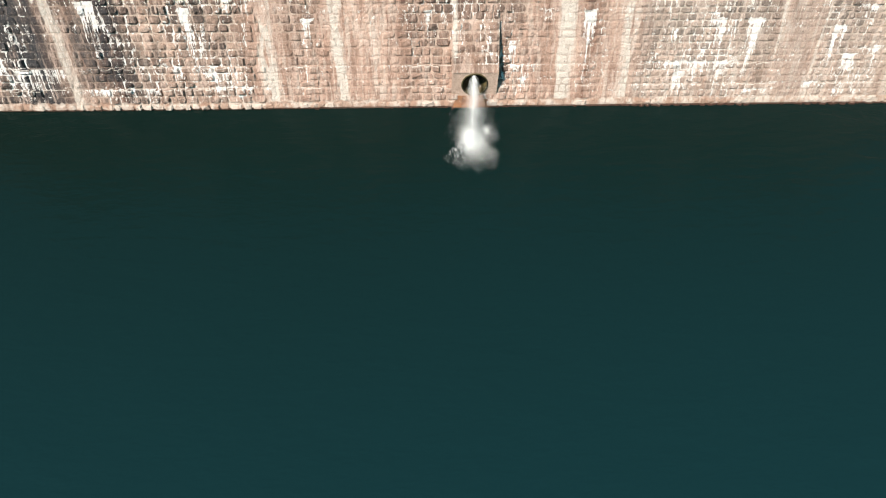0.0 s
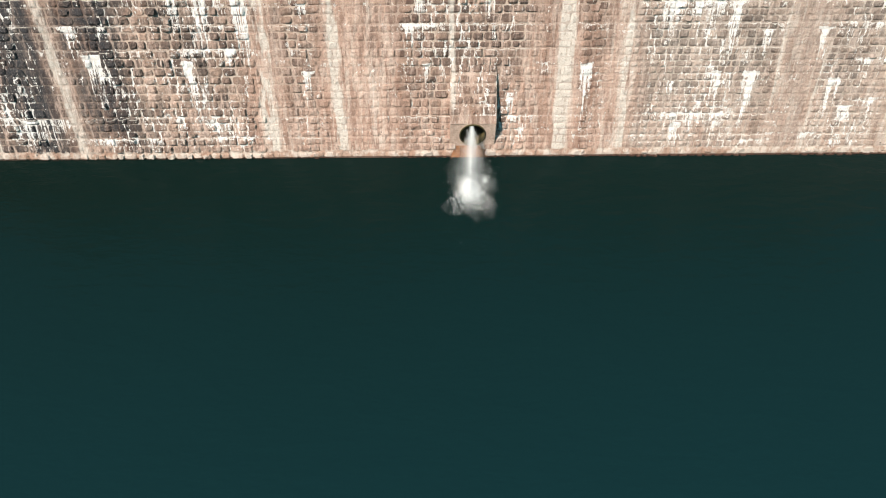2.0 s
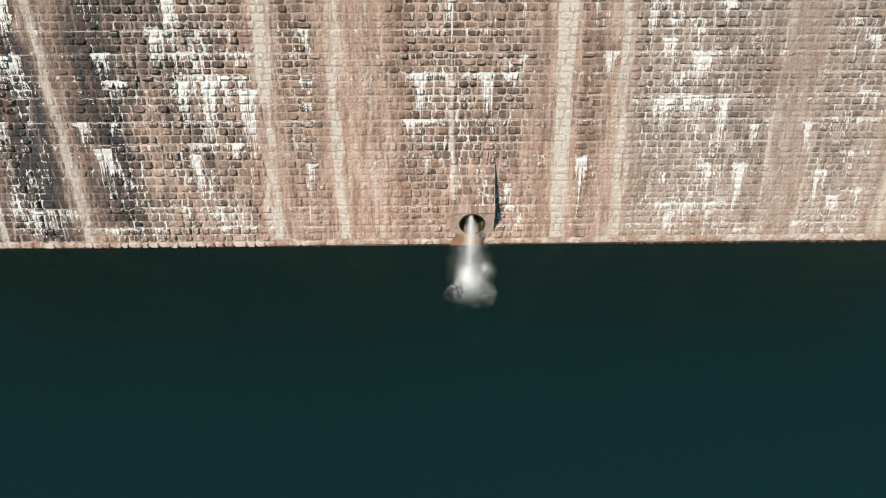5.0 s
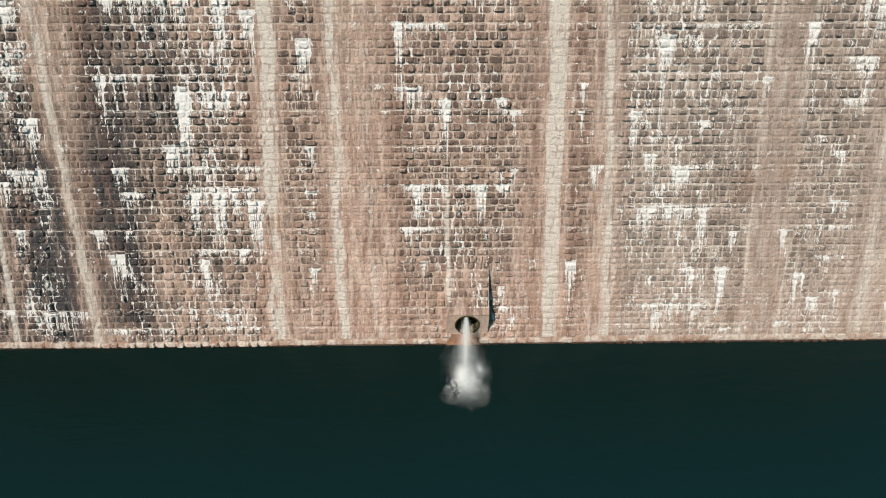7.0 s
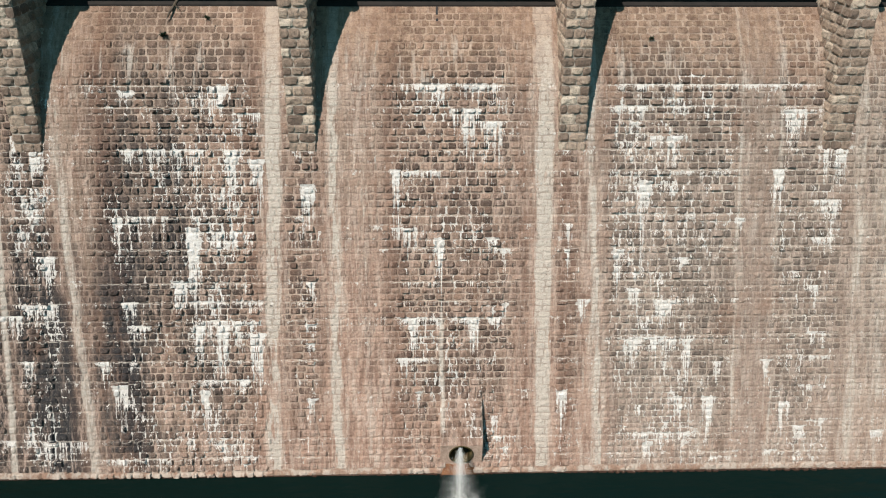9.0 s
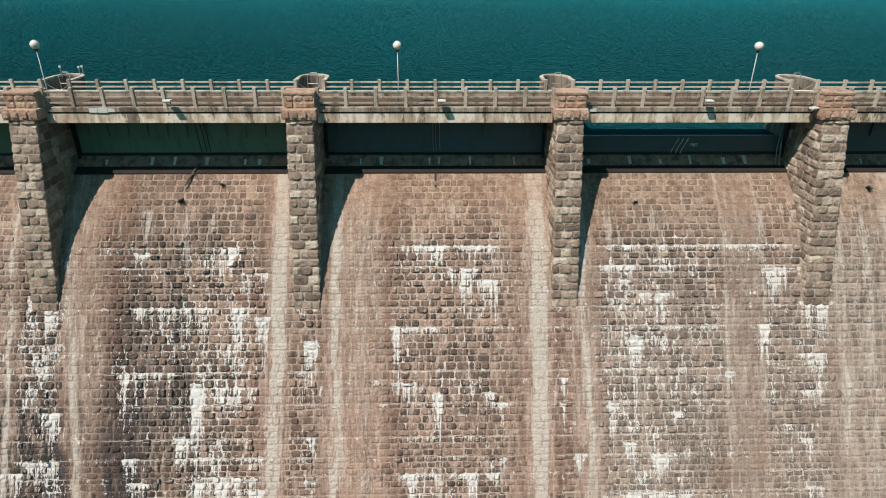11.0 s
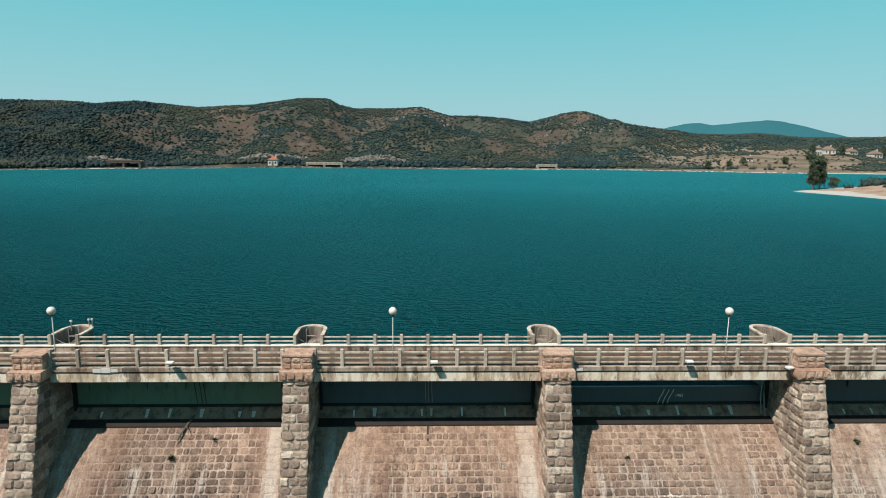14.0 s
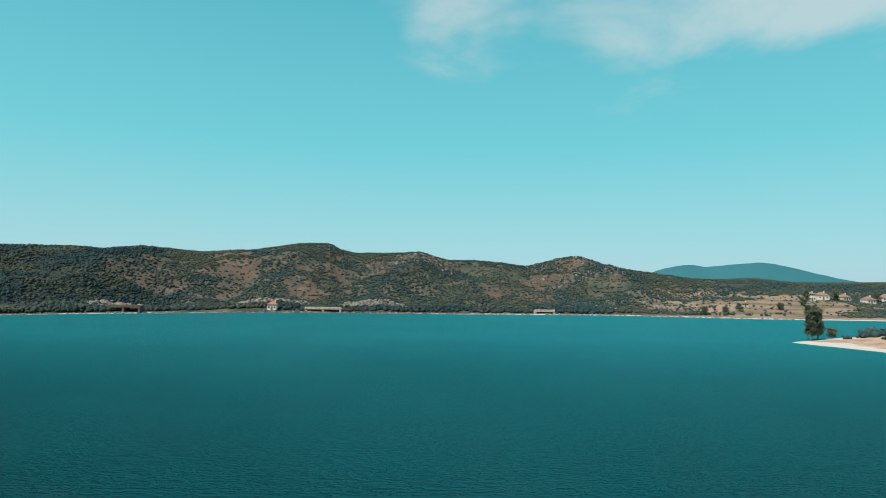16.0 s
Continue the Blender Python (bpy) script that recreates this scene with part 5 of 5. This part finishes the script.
pos = np.c_[px - 0.08, -12.4 + py, np.full(n, TAIL + 0.008)][keep]
drops("foam", pos, rj.uniform(0.0025, 0.008, len(pos)), 0.25, jet, FOAM)
n = 36
pos = np.c_[rj.normal(0.1, 0.9, n), -13.8 - np.abs(rj.normal(0, 1.6, n)), np.full(n, TAIL + 0.006)]
drops("bubbles", pos, rj.uniform(0.003, 0.007, n), 0.3, jet, FOAM)

# ---- water ----


def sheet(name, x0, x1, y0, y1, z, mat, nx=40, ny=40):
    verts = [(x0 + (x1 - x0) * i / nx, y0 + (y1 - y0) * j / ny, z) for j in range(ny + 1) for i in range(nx + 1)]
    faces = [(j * (nx + 1) + i, j * (nx + 1) + i + 1, (j + 1) * (nx + 1) + i + 1, (j + 1) * (nx + 1) + i) for j in range(ny) for i in range(nx)]
    return new(name, mesh_of(name, verts, faces, mat))


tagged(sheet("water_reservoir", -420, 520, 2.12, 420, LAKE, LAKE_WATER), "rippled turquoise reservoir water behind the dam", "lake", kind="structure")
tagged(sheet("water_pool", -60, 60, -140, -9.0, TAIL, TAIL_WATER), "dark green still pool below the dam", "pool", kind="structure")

# ---- land: one sheet ----
SHORE = [(-420, 60), (-300, 130), (-230, 190), (-176, 238), (-150, 256), (-114, 270), (-76, 286), (-34, 289), (10, 291), (62, 296), (109, 299), (150, 286), (189, 275), (218, 275), (320, 262), (480, 200)]
RIDGE = [(-1.6, .085), (-.9, .075), (-.673, .0655), (-.61, .0655), (-.565, .0642), (-.523, .0600), (-.453, .0650), (-.359, .0580), (-.271, .0605), (-.201, .0715), (-.152, .0734), (-.131, .0630), (-.109, .0590), (-.069, .0608), (-.034, .0604),
         (-.002, .0616), (.047, .0478), (.092, .0481), (.137, .0443), (.178, .0380), (.227, .0503), (.263, .0541), (.319, .0418), (.366, .0344), (.412, .0290), (.46, .0220), (.506, .0235), (.56, .0264), (.628, .0211), (.70, .0215), (.785, .0220), (1.1, .025), (1.6, .03)]


def lerp(v, table):
    return np.interp(v, [a for a, _ in table], [b for _, b in table])


def fbm(x, y, scale, octaves=4):
    return noise.fractal(Vector((x * scale, y * scale, 3.3)), 1.0, 2.0, octaves)


def ease(t):
    t = min(max(t, 0.0), 1.0)
    return t * t * (3 - 2 * t)


def spit(x, y):
    """Height of the tongue of land that runs out into the lake."""
    w = 1.6 * fbm(x, y, 0.06)
    d1 = x - (104.0 + 0.30 * abs(150.0 - y)) + w
    d2 = (154.0 + 0.62 * (x - 114.0)) - y + w
    d = min(d1, d2)
    if d < -14:
        return -9.0
    return LAKE - 0.3 + (0.09 * d if d < 8 else 0.72 + 2.3 * ease((d - 8) / 22) + 0.5 * fbm(x, y, 0.05))


def land(x, y):
    az = (x + 0.4) / max(y + 26.7, 40.0)
    ys = float(lerp(x, SHORE))
    t = y - ys
    bank = max(t, (-x - 330) * 0.8, (x - 430) * 0.8) if y > 3 else -50
    if y <= 3.0:
        # banks of the valley below the dam and at its ends
        side = abs(x) - 33.0
        b = 24.0 * ease((side + 6) / 26) + 1.6 * fbm(x, y, 0.03)
        floor_ = -4.0 + 26.0 * ease((-y - 110) / 120)
        return max(b - 4 + 0.12 * max(side, 0), floor_)
    near = 22.5 * ease((abs(x) - 33.0) / 8) * ease((28 - y) / 20) if y < 30 else 0
    if bank < 0:
        h = LAKE - 0.25 + max(bank, -40) * 0.22
    else:
        rise = float(lerp(az, RIDGE))
        yr = ys + 185.0
        peak = 33.8 + (yr + 26.7) * rise - LAKE
        flatland = ease((az - 0.42) / 0.15)
        f = ease(t / 185.0) ** (1.0 - 0.1 * flatland) if t < 185 else 1.0 - 0.35 * ease((t - 185) / 400)
        h = LAKE - 0.25 + min(bank, 7) * 0.19 + (peak - 3.0) * f
        rough = min(bank / 60.0, 1.0) * (1 - 0.75 * flatland)
        edge = 1.0 - 0.8 * ease((t - 120) / 60) if t < 240 else 0.5
        h += rough * edge * (9.5 * fbm(x, y, 0.013, 5) + 12.0 * (0.3 - abs(noise.noise(Vector((x * 0.016, y * 0.009, 7.7))))) - 1.5)
    h = max(h, spit(x, y))
    return max(h, near) if near else h


# bare slopes: bearing, way up from the shore, half widths
BARE = [(-.46, 100, .07, 34), (-.30, 90, .09, 40), (-.13, 92, .034, 46), (-.07, 130, .038, 24), (.0, 150, .052, 28), (.12, 75, .034, 22), (.19, 67, .034, 32), (.21, 126, .034, 15), (.26, 145, .034, 16), (.42, 42, .06, 26),
        (-.495, 40, .038, 14), (-.25, 26, .05, 7), (-.08, 30, .05, 9), (-.40, 26, .03, 6), (.63, 62, .10, 44), (.10, 20, .03, 6),
        (-.235, 155, .02, 11), (-.32, 140, .027, 11), (-.20, 52, .04, 18), (.05, 118, .02, 16), (.33, 110, .02, 14), (.50, 40, .05, 22)]


def bareness(x, y):
    """How bare the slope is at a place, 0 to 1."""
    az = x / (y + 26.7)
    t = y - float(lerp(x, SHORE))
    d = max(1.0 - math.hypot((az - ba) / ra, (t - bt) / rb_) for ba, bt, ra, rb_ in BARE)
    if d < -0.9:
        return 0.0
    return max(0.0, min(1.0, 1.7 * (d + 0.1 - 0.8 * fbm(x, y, 0.035, 5) - 0.6 * fbm(x, y, 0.12, 3))))


gx = np.concatenate([np.linspace(-2200, -420, 24)[:-1], np.linspace(-420, 420, 290), np.linspace(420, 2200, 24)[1:]])
gy = np.concatenate([np.linspace(-700, -60, 20)[:-1], np.linspace(-60, 100, 40)[:-1], np.linspace(100, 560, 200), np.linspace(560, 2400, 26)[1:]])
gz = np.array([[land(float(x), float(y)) for x in gx] for y in gy])
nx_, ny_ = len(gx), len(gy)
verts = np.c_[np.tile(gx, ny_), np.repeat(gy, nx_), gz.ravel()]
idx = np.arange(nx_ * ny_).reshape(ny_, nx_)
# the dam stands in a slot of the sheet
quads = np.stack([idx[:-1, :-1], idx[:-1, 1:], idx[1:, 1:], idx[1:, :-1]], -1).reshape(-1, 4)
ground_me = mesh_of("ground", verts, quads, LAND, True)
gb = np.array([[bareness(float(x), float(y)) if 200 < y < 560 and abs(x) < 420 else 0.3 for x in gx] for y in gy])
ground_me.attributes.new("bare", "FLOAT", "POINT").data.foreach_set("value", gb.ravel())
tagged(new("ground", ground_me), "dry brown hills with pale shore round the reservoir", "hills", kind="structure")



def on_sheet(table, x, y):
    i = min(max(int(np.searchsorted(gx, x)) - 1, 0), nx_ - 2)
    j = min(max(int(np.searchsorted(gy, y)) - 1, 0), ny_ - 2)
    u, v = (x - gx[i]) / (gx[i + 1] - gx[i]), (y - gy[j]) / (gy[j + 1] - gy[j])
    return float((table[j, i] * (1 - u) + table[j, i + 1] * u) * (1 - v) + (table[j + 1, i] * (1 - u) + table[j + 1, i + 1] * u) * v)


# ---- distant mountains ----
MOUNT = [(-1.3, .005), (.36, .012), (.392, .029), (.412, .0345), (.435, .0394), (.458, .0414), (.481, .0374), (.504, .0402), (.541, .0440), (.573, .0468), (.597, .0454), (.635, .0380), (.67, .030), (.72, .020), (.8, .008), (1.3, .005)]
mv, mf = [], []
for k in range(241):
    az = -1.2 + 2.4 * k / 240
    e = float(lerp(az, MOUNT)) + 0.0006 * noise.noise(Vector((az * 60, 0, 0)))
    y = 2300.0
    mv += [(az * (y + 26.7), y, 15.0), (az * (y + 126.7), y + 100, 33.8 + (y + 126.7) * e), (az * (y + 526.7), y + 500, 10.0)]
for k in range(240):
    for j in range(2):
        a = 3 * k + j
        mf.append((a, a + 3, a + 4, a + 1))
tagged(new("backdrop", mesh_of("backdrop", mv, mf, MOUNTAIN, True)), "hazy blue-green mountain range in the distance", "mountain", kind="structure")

# ---- scrub and trees ----
ico = bmesh.new()
bmesh.ops.create_icosphere(ico, subdivisions=1, radius=1.0)
ICO_V = np.array([v.co[:] for v in ico.verts])
ICO_F = [[v.index for v in f.verts] for f in ico.faces]
ico.free()
rt = np.random.default_rng(5)


def bush_variant():
    vs, fs, n = [], [], 0
    for _ in range(1):
        c = rt.normal(0, 0.15, 3) * np.array([1, 1, 0.45]) + np.array([0, 0, 0.5])
        v = ICO_V * rt.uniform(0.6, 0.85) * rt.uniform(0.6, 1.3, (len(ICO_V), 1)) + c
        vs.append(v)
        fs += [[i + n for i in f] for f in ICO_F]
        n += len(v)
    for _ in range(7):
        a = rt.normal(0, 1, 3)
        a /= np.linalg.norm(a)
        a[2] = abs(a[2])
        c = a * rt.uniform(0.6, 0.95) * np.array([0.9, 0.9, 0.8]) + np.array([0, 0, 0.45])
        q = c + rt.normal(0, 0.2, (3, 3))
        vs.append(q)
        fs.append([n, n + 1, n + 2])
        n += 3
    return np.vstack(vs), fs


BUSH = [bush_variant() for _ in range(10)]


def scatter(name, spots, label, category, mat):
    vs, fs, n = [], [], 0
    for x, y, z, s, hgt in spots:
        v, f = BUSH[int(rt.integers(10))]
        a = rt.uniform(0, 6.28)
        c_, s_ = math.cos(a), math.sin(a)
        w = np.c_[v[:, 0] * c_ - v[:, 1] * s_, v[:, 0] * s_ + v[:, 1] * c_, v[:, 2] * hgt] * s + np.array([x, y, z - 0.1 * s])
        vs.append(w)
        fs += [[i + n for i in q] for q in f]
        n += len(v)
    return tagged(new(name, mesh_of(name, np.vstack(vs), fs, mat, True)), label, category, kind="stuff")


spots, woods = [], []
n = 170000
for az, d, dice, keep, big, tall in zip(rt.uniform(-0.95, 1.0, n), rt.uniform(0, 1, n) ** 0.85 * 250, rt.uniform(0, 0.12, n), rt.uniform(0, 1, n), rt.uniform(0.5, 1.25, n), rt.uniform(0.7, 1.2, n)):
    x = az * (285.0 + d)
    y = float(lerp(x, SHORE)) + 5 + d
    x = az * (y + 26.7)
    t = y - float(lerp(x, SHORE))
    if y < 60 or t < 4 or abs(x) > 415:
        continue
    dens = noise.fractal(Vector((x * 0.02, y * 0.02, 3.3)), 1.0, 2.0, 3) * 0.8 + 0.55 + 0.4 * (az < -0.5)
    if t < 24 and az < 0.3:
        dens += 0.6
    bare = on_sheet(gb, x, y)
    dens -= 1.5 * bare + 0.42 * ease((az - 0.04) / 0.12) * ease((0.62 - az) / 0.2)
    if az > 0.40 and t < 55:
        dens -= 0.3
    if dens < dice and keep > (0.24 if az < 0.5 else 0.05):
        continue
    # taller woods at the water's edge and on the western slopes
    dark = t < 20 and az < 0.35 or az < -0.44 + 0.1 * fbm(x, y, 0.02, 3) and bare < 0.3
    k = 1.1 + (0.45 if t < 20 and az < 0.35 else 0.0) + (0.2 if az < -0.4 else 0.0)
    (woods if dark else spots).append((x, y, on_sheet(gz, x, y), float(big) * k, float(tall) * (0.95 if t < 20 else 0.72)))
    if len(spots) + len(woods) >= 85000:
        break
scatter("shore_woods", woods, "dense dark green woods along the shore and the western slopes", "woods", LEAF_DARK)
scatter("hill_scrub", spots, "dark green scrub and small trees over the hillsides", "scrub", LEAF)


# ---- trees, houses and walls on the shores ----
def tree(height, wide, seed, label, leaves=900, spread=1.0):
    """A tapered trunk with limbs and a crown of many small leaf clumps."""
    r = np.random.default_rng(seed)
    t = thing("tree", label, "tree")
    tr = tube(bmesh.new(), [(0, 0, -0.3), (0.05, 0, height * 0.3), (-0.05, 0.05, height * 0.62), (0, 0, height * 0.93)], [height * 0.022, height * 0.017, height * 0.010, 0.02], 8)
    ends = []
    for k in range(18):
        z0 = height * (0.14 + 0.7 * k / 18)
        a = k * 2.4 + r.uniform(-0.4, 0.4)
        reach = wide * (1.0 - 0.55 * (z0 / height)) * r.uniform(0.6, 1.05)
        e = (reach * math.cos(a), reach * math.sin(a), z0 + reach * r.uniform(0.5, 1.0))
        tube(tr, [(0, 0, z0), (e[0] * 0.5, e[1] * 0.5, (z0 + e[2]) / 2 + 0.1), e], [height * 0.007, height * 0.005, 0.012], 5)
        ends.append((e, z0))
    part("trunk", tr, BARK, t)
    vs, fs, m = [], [], 0
    for k in range(leaves):
        e, z0 = ends[int(r.integers(len(ends)))]
        f = r.uniform(0.25, 1.1)
        c = np.array([e[0] * f, e[1] * f, z0 + (e[2] - z0) * f]) + r.normal(0, 0.30 * spread, 3)
        for _ in range(2):
            q = c + r.normal(0, 0.17 * spread, (3, 3))
            vs.append(q)
            fs.append((m, m + 1, m + 2))
            m += 3
    part("crown", mesh_of("crown", np.vstack(vs), fs, LEAF_TREE), LEAF_TREE, t)
    return t


def stand(t, x, y):
    t.location = (x, y, land(x, y) - 0.05)
    return t


stand(tree(12.2, 2.0, 3, "tall green poplar tree on the pale spit", 2600, 1.2), 119.2, 154.0)
stand(tree(11.2, 1.8, 13, "second green poplar tree on the pale spit", 2200, 1.2), 122.4, 155.5)
stand(tree(3.4, 1.6, 4, "low green shrub on the pale spit", 500), 127.2, 156.0)
spots = []
rb = random.Random(12)
for k in range(620):
    x, y = rb.uniform(128, 190), rb.uniform(118, 176)
    d = min(x - (110.0 + 0.27 * abs(150.0 - y)), (154.0 + 0.62 * (x - 114.0)) - y)
    if d > 7 + rb.uniform(0, 6):
        spots.append((x, y, land(x, y), rb.uniform(0.8, 2.6), rb.uniform(0.7, 1.1)))
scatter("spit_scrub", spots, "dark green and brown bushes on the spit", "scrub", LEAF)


def house(x, y, w, d, h, label, roof, turn=0.0, floors=1):
    """Walls, hipped roof, windows and door."""
    z = land(x, y) - 0.2
    hs = thing("house", label, "house", "houses on the shore", at=(x, y, z))
    hs.rotation_euler.z = radians(turn)
    part("wall", boxed(-w / 2, w / 2, -d / 2, d / 2, 0, h, 0.02), PLASTER, hs)
    bm = bmesh.new()
    o = 0.35
    a = [bm.verts.new(p) for p in ((-w / 2 - o, -d / 2 - o, h), (w / 2 + o, -d / 2 - o, h), (w / 2 + o, d / 2 + o, h), (-w / 2 - o, d / 2 + o, h))]
    rz = h + 0.38 * min(w, d)
    q = max(w / 2 - d / 2, 0.05)
    b = [bm.verts.new(p) for p in ((-q, 0, rz), (q, 0, rz))]
    for f in ((a[0], a[1], b[1], b[0]), (a[1], a[2], b[1]), (a[2], a[3], b[0], b[1]), (a[3], a[0], b[0]), (a[3], a[2], a[1], a[0])):
        bm.faces.new(f)
    part("roof", bm, roof, hs)
    part("chimney", boxed(w * 0.2, w * 0.2 + 0.5, -0.2, 0.3, h + 0.3, rz + 0.5), PLASTER, hs)
    for fl in range(floors):
        for k in (-1, 0, 1):
            if fl == 0 and k == 0:
                part("door", boxed(-0.5, 0.5, -d / 2 - 0.06, -d / 2 + 0.02, 0.1, 2.1, 0.02), BARK, hs)
                continue
            zc = 1.5 + 2.7 * fl
            wn = part("window", boxed(k * w * 0.3 - 0.55, k * w * 0.3 + 0.55, -d / 2 - 0.05, -d / 2 + 0.02, zc - 0.55, zc + 0.55, 0.02), PLASTER, hs)
            part("pane", boxed(k * w * 0.3 - 0.45, k * w * 0.3 + 0.45, -d / 2 - 0.07, -d / 2 - 0.045, zc - 0.45, zc + 0.45), GLASS, wn)
    return hs


house(-77.3, 291.0, 4.8, 4.5, 3.0, "small white waterside house with a red hipped roof", ROOF)
for x, y, w, h, turn, fl in ((243, 341, 5, 4.2, 6, 2), (254, 347, 7, 2.8, -8, 1), (272, 352, 6, 2.6, 10, 1), (283, 345, 6, 2.8, 4, 1), (300, 352, 8, 2.6, -6, 1), (188, 318, 4, 2.2, 0, 1)):
    house(x, y, w, 6.0 if w > 5 else 3.5, h, "cream plastered village house with a brown tiled roof", ROOF_OLD, turn, fl)


def shore_bridge(x0, x1, y, z0, z1, label, mat=CONCRETE):
    b = thing("road_bridge", label, "bridge", at=(x0, y, z0))
    w = x1 - x0
    part("deck_slab", boxed(0, w, 0, 4, z1 - z0 - 0.7, z1 - z0, 0.03), mat, b)
    part("parapet", boxed(0, w, -0.1, 0.15, z1 - z0, z1 - z0 + 0.6, 0.02), mat, b)
    k = max(2, int(w / 7) + 1)
    for i in range(k):
        c = w * i / (k - 1)
        c = min(max(c, 0.5), w - 0.5)
        part("support", boxed(c - 0.5, c + 0.5, 0.2, 3.8, -2.5, z1 - z0 - 0.68, 0.02), mat, b)


shore_bridge(-61, -42, 292.5, 20.9, 23.2, "low concrete road viaduct along the far shore", RAIL)
shore_bridge(62, 73, 299.5, 20.9, 23.0, "small pale concrete road bridge on the far shore", RAIL)
shore_bridge(-149, -133, 264.0, 22.0, 24.2, "dark grey viaduct of the shore road below a cliff", PIER_DARK)

# pale boulders and rock outcrops
rk = np.random.default_rng(9)


def outcrop(name, x0, x1, lift, n, size, label, deep=6.0):
    vs, fs, m = [], [], 0
    for _ in range(n):
        x = rk.uniform(x0, x1)
        y = float(lerp(x, SHORE)) + lift + rk.uniform(0, deep)
        s = rk.uniform(*size)
        v = ICO_V * rk.uniform(0.55, 1.35, (len(ICO_V), 1)) * np.array([1.1, 0.9, 0.8]) * s + np.array([x, y, land(float(x), float(y)) + 0.1 * s])
        vs.append(v)
        fs += [[i + m for i in f] for f in ICO_F]
        m += len(v)
    return tagged(new(name, mesh_of(name, np.vstack(vs), fs, ROCK)), label, "rocks", kind="stuff")


outcrop("cliff_rocks", -165, -147, 26, 230, (0.6, 1.7), "pale grey broken cliff above the shore road", 24)
outcrop("road_cut_rocks", -98, -62, 20, 220, (0.4, 1.1), "pale rock cutting above the shore road", 10)
outcrop("road_cut_rocks", -44, -10, 22, 240, (0.4, 1.2), "tan rock cutting above the shore road", 14)
outcrop("road_cut_rocks", -142, -108, 20, 110, (0.4, 1.1), "grey rock cutting below the wooded slope", 10)
outcrop("shore_rocks", -176, 200, 0.0, 420, (0.25, 0.8), "pale boulders along the water line", 3.0)
outcrop("hill_rocks", 108, 160, 25, 60, (0.5, 1.3), "pale rock outcrops on the hillside", 25)
outcrop("hill_rocks", -20, 24, 125, 130, (0.5, 1.3), "pale rock crest among the scrub", 45)
outcrop("hill_rocks", 84, 150, 110, 150, (0.5, 1.3), "grey rock crest on the hill top", 60)


# ---- small plants and wear on the dam ----
def tuft(x, z, s, seed, label="small green plant growing out of the masonry"):
    r = np.random.default_rng(seed)
    t = thing("plant", label, "plant", "plants on the dam", at=(x, float(face_y(z)) - 0.02, z))
    vs, fs, m = [], [], 0
    for k in range(70):
        a, e = r.uniform(0, 6.28), r.uniform(0.2, 1.3)
        d = np.array([math.cos(a) * math.cos(e), math.sin(a) * math.cos(e) - 0.5, math.sin(e)]) * s * r.uniform(0.5, 1.0)
        side = r.normal(0, 0.08 * s, 3)
        vs.append(np.array([-side * 0.3, side * 0.3, d * 0.6 + side, d]))
        fs += [(m, m + 1, m + 2), (m, m + 2, m + 3)]
        m += 4
    part("leaves", mesh_of("leaves", np.vstack(vs), fs, LEAF_TREE), LEAF_TREE, t)


tuft(-12.05, 18.3, 0.32, 1)
tuft(21.2, 18.7, 0.28, 2)
tuft(-10.2, 18.9, 0.2, 5)
tuft(9.6, 18.2, 0.22, 6)
# joint channel in the middle of the crest
slot = [(float(face_y(z)) - 0.025, z) for z in np.linspace(18.75, 19.32, 6)] + [(1.15, 19.345), (1.15, 19.30)] + [(float(face_y(z)) + 0.05, z - 0.03) for z in np.linspace(19.3, 18.75, 6)]
ch = part("drain_slot", extruded(slot, -0.05, 0.05), DARK)
tagged(ch, "dark drain slot cut in the weir crest", "drain")
dv = thing("measuring_post", "white instrument posts on the pier parapet", "instrument", at=(-17.6, 4.0, 23.5))
for x, y, h in ((-0.5, -0.6, 0.45), (0.0, 0.1, 0.32), (0.22, 0.0, 0.36)):
    part("post", tube(bmesh.new(), [(x, y, -0.02), (x, y, h)], 0.025, 6), STEEL, dv)
    part("head", boxed(x - 0.05, x + 0.05, y - 0.04, y + 0.04, h - 0.02, h + 0.08, 0.015), WHITE, dv)

log = thing("driftwood", "dark driftwood branch lying over the weir crest", "branch", at=(-11.75, 1.0, 19.42))
part("stem", tube(bmesh.new(), [(0.28, 0.55, 0.32), (0.12, 0.2, 0.08), (-0.1, -0.35, -0.28), (-0.2, -0.6, -0.5)], [0.05, 0.06, 0.05, 0.02], 7), BARK, log)
part("twig", tube(bmesh.new(), [(0.05, 0.0, 0.0), (0.2, -0.2, -0.06), (0.3, -0.4, -0.22)], [0.03, 0.02, 0.01], 5), BARK, log)

for x, y, h, w, sd in ((238, 338, 8, 2.0, 31), (262, 345, 6, 2.2, 32), (292, 349, 7, 2.4, 33), (226, 322, 4, 1.8, 34), (205, 310, 4, 1.9, 35), (180, 308, 4.5, 2.0, 36), (168, 300, 4.2, 1.8, 37), (154, 296, 4.5, 2.0, 38)):
    stand(tree(h, w, sd, "leafy green tree near the village shore", 420, 1.5), x, y)

# ---- the facing stones that stand singly ----
for parent, mat, args in chosen:
    stone_part(parent, mat, *args)
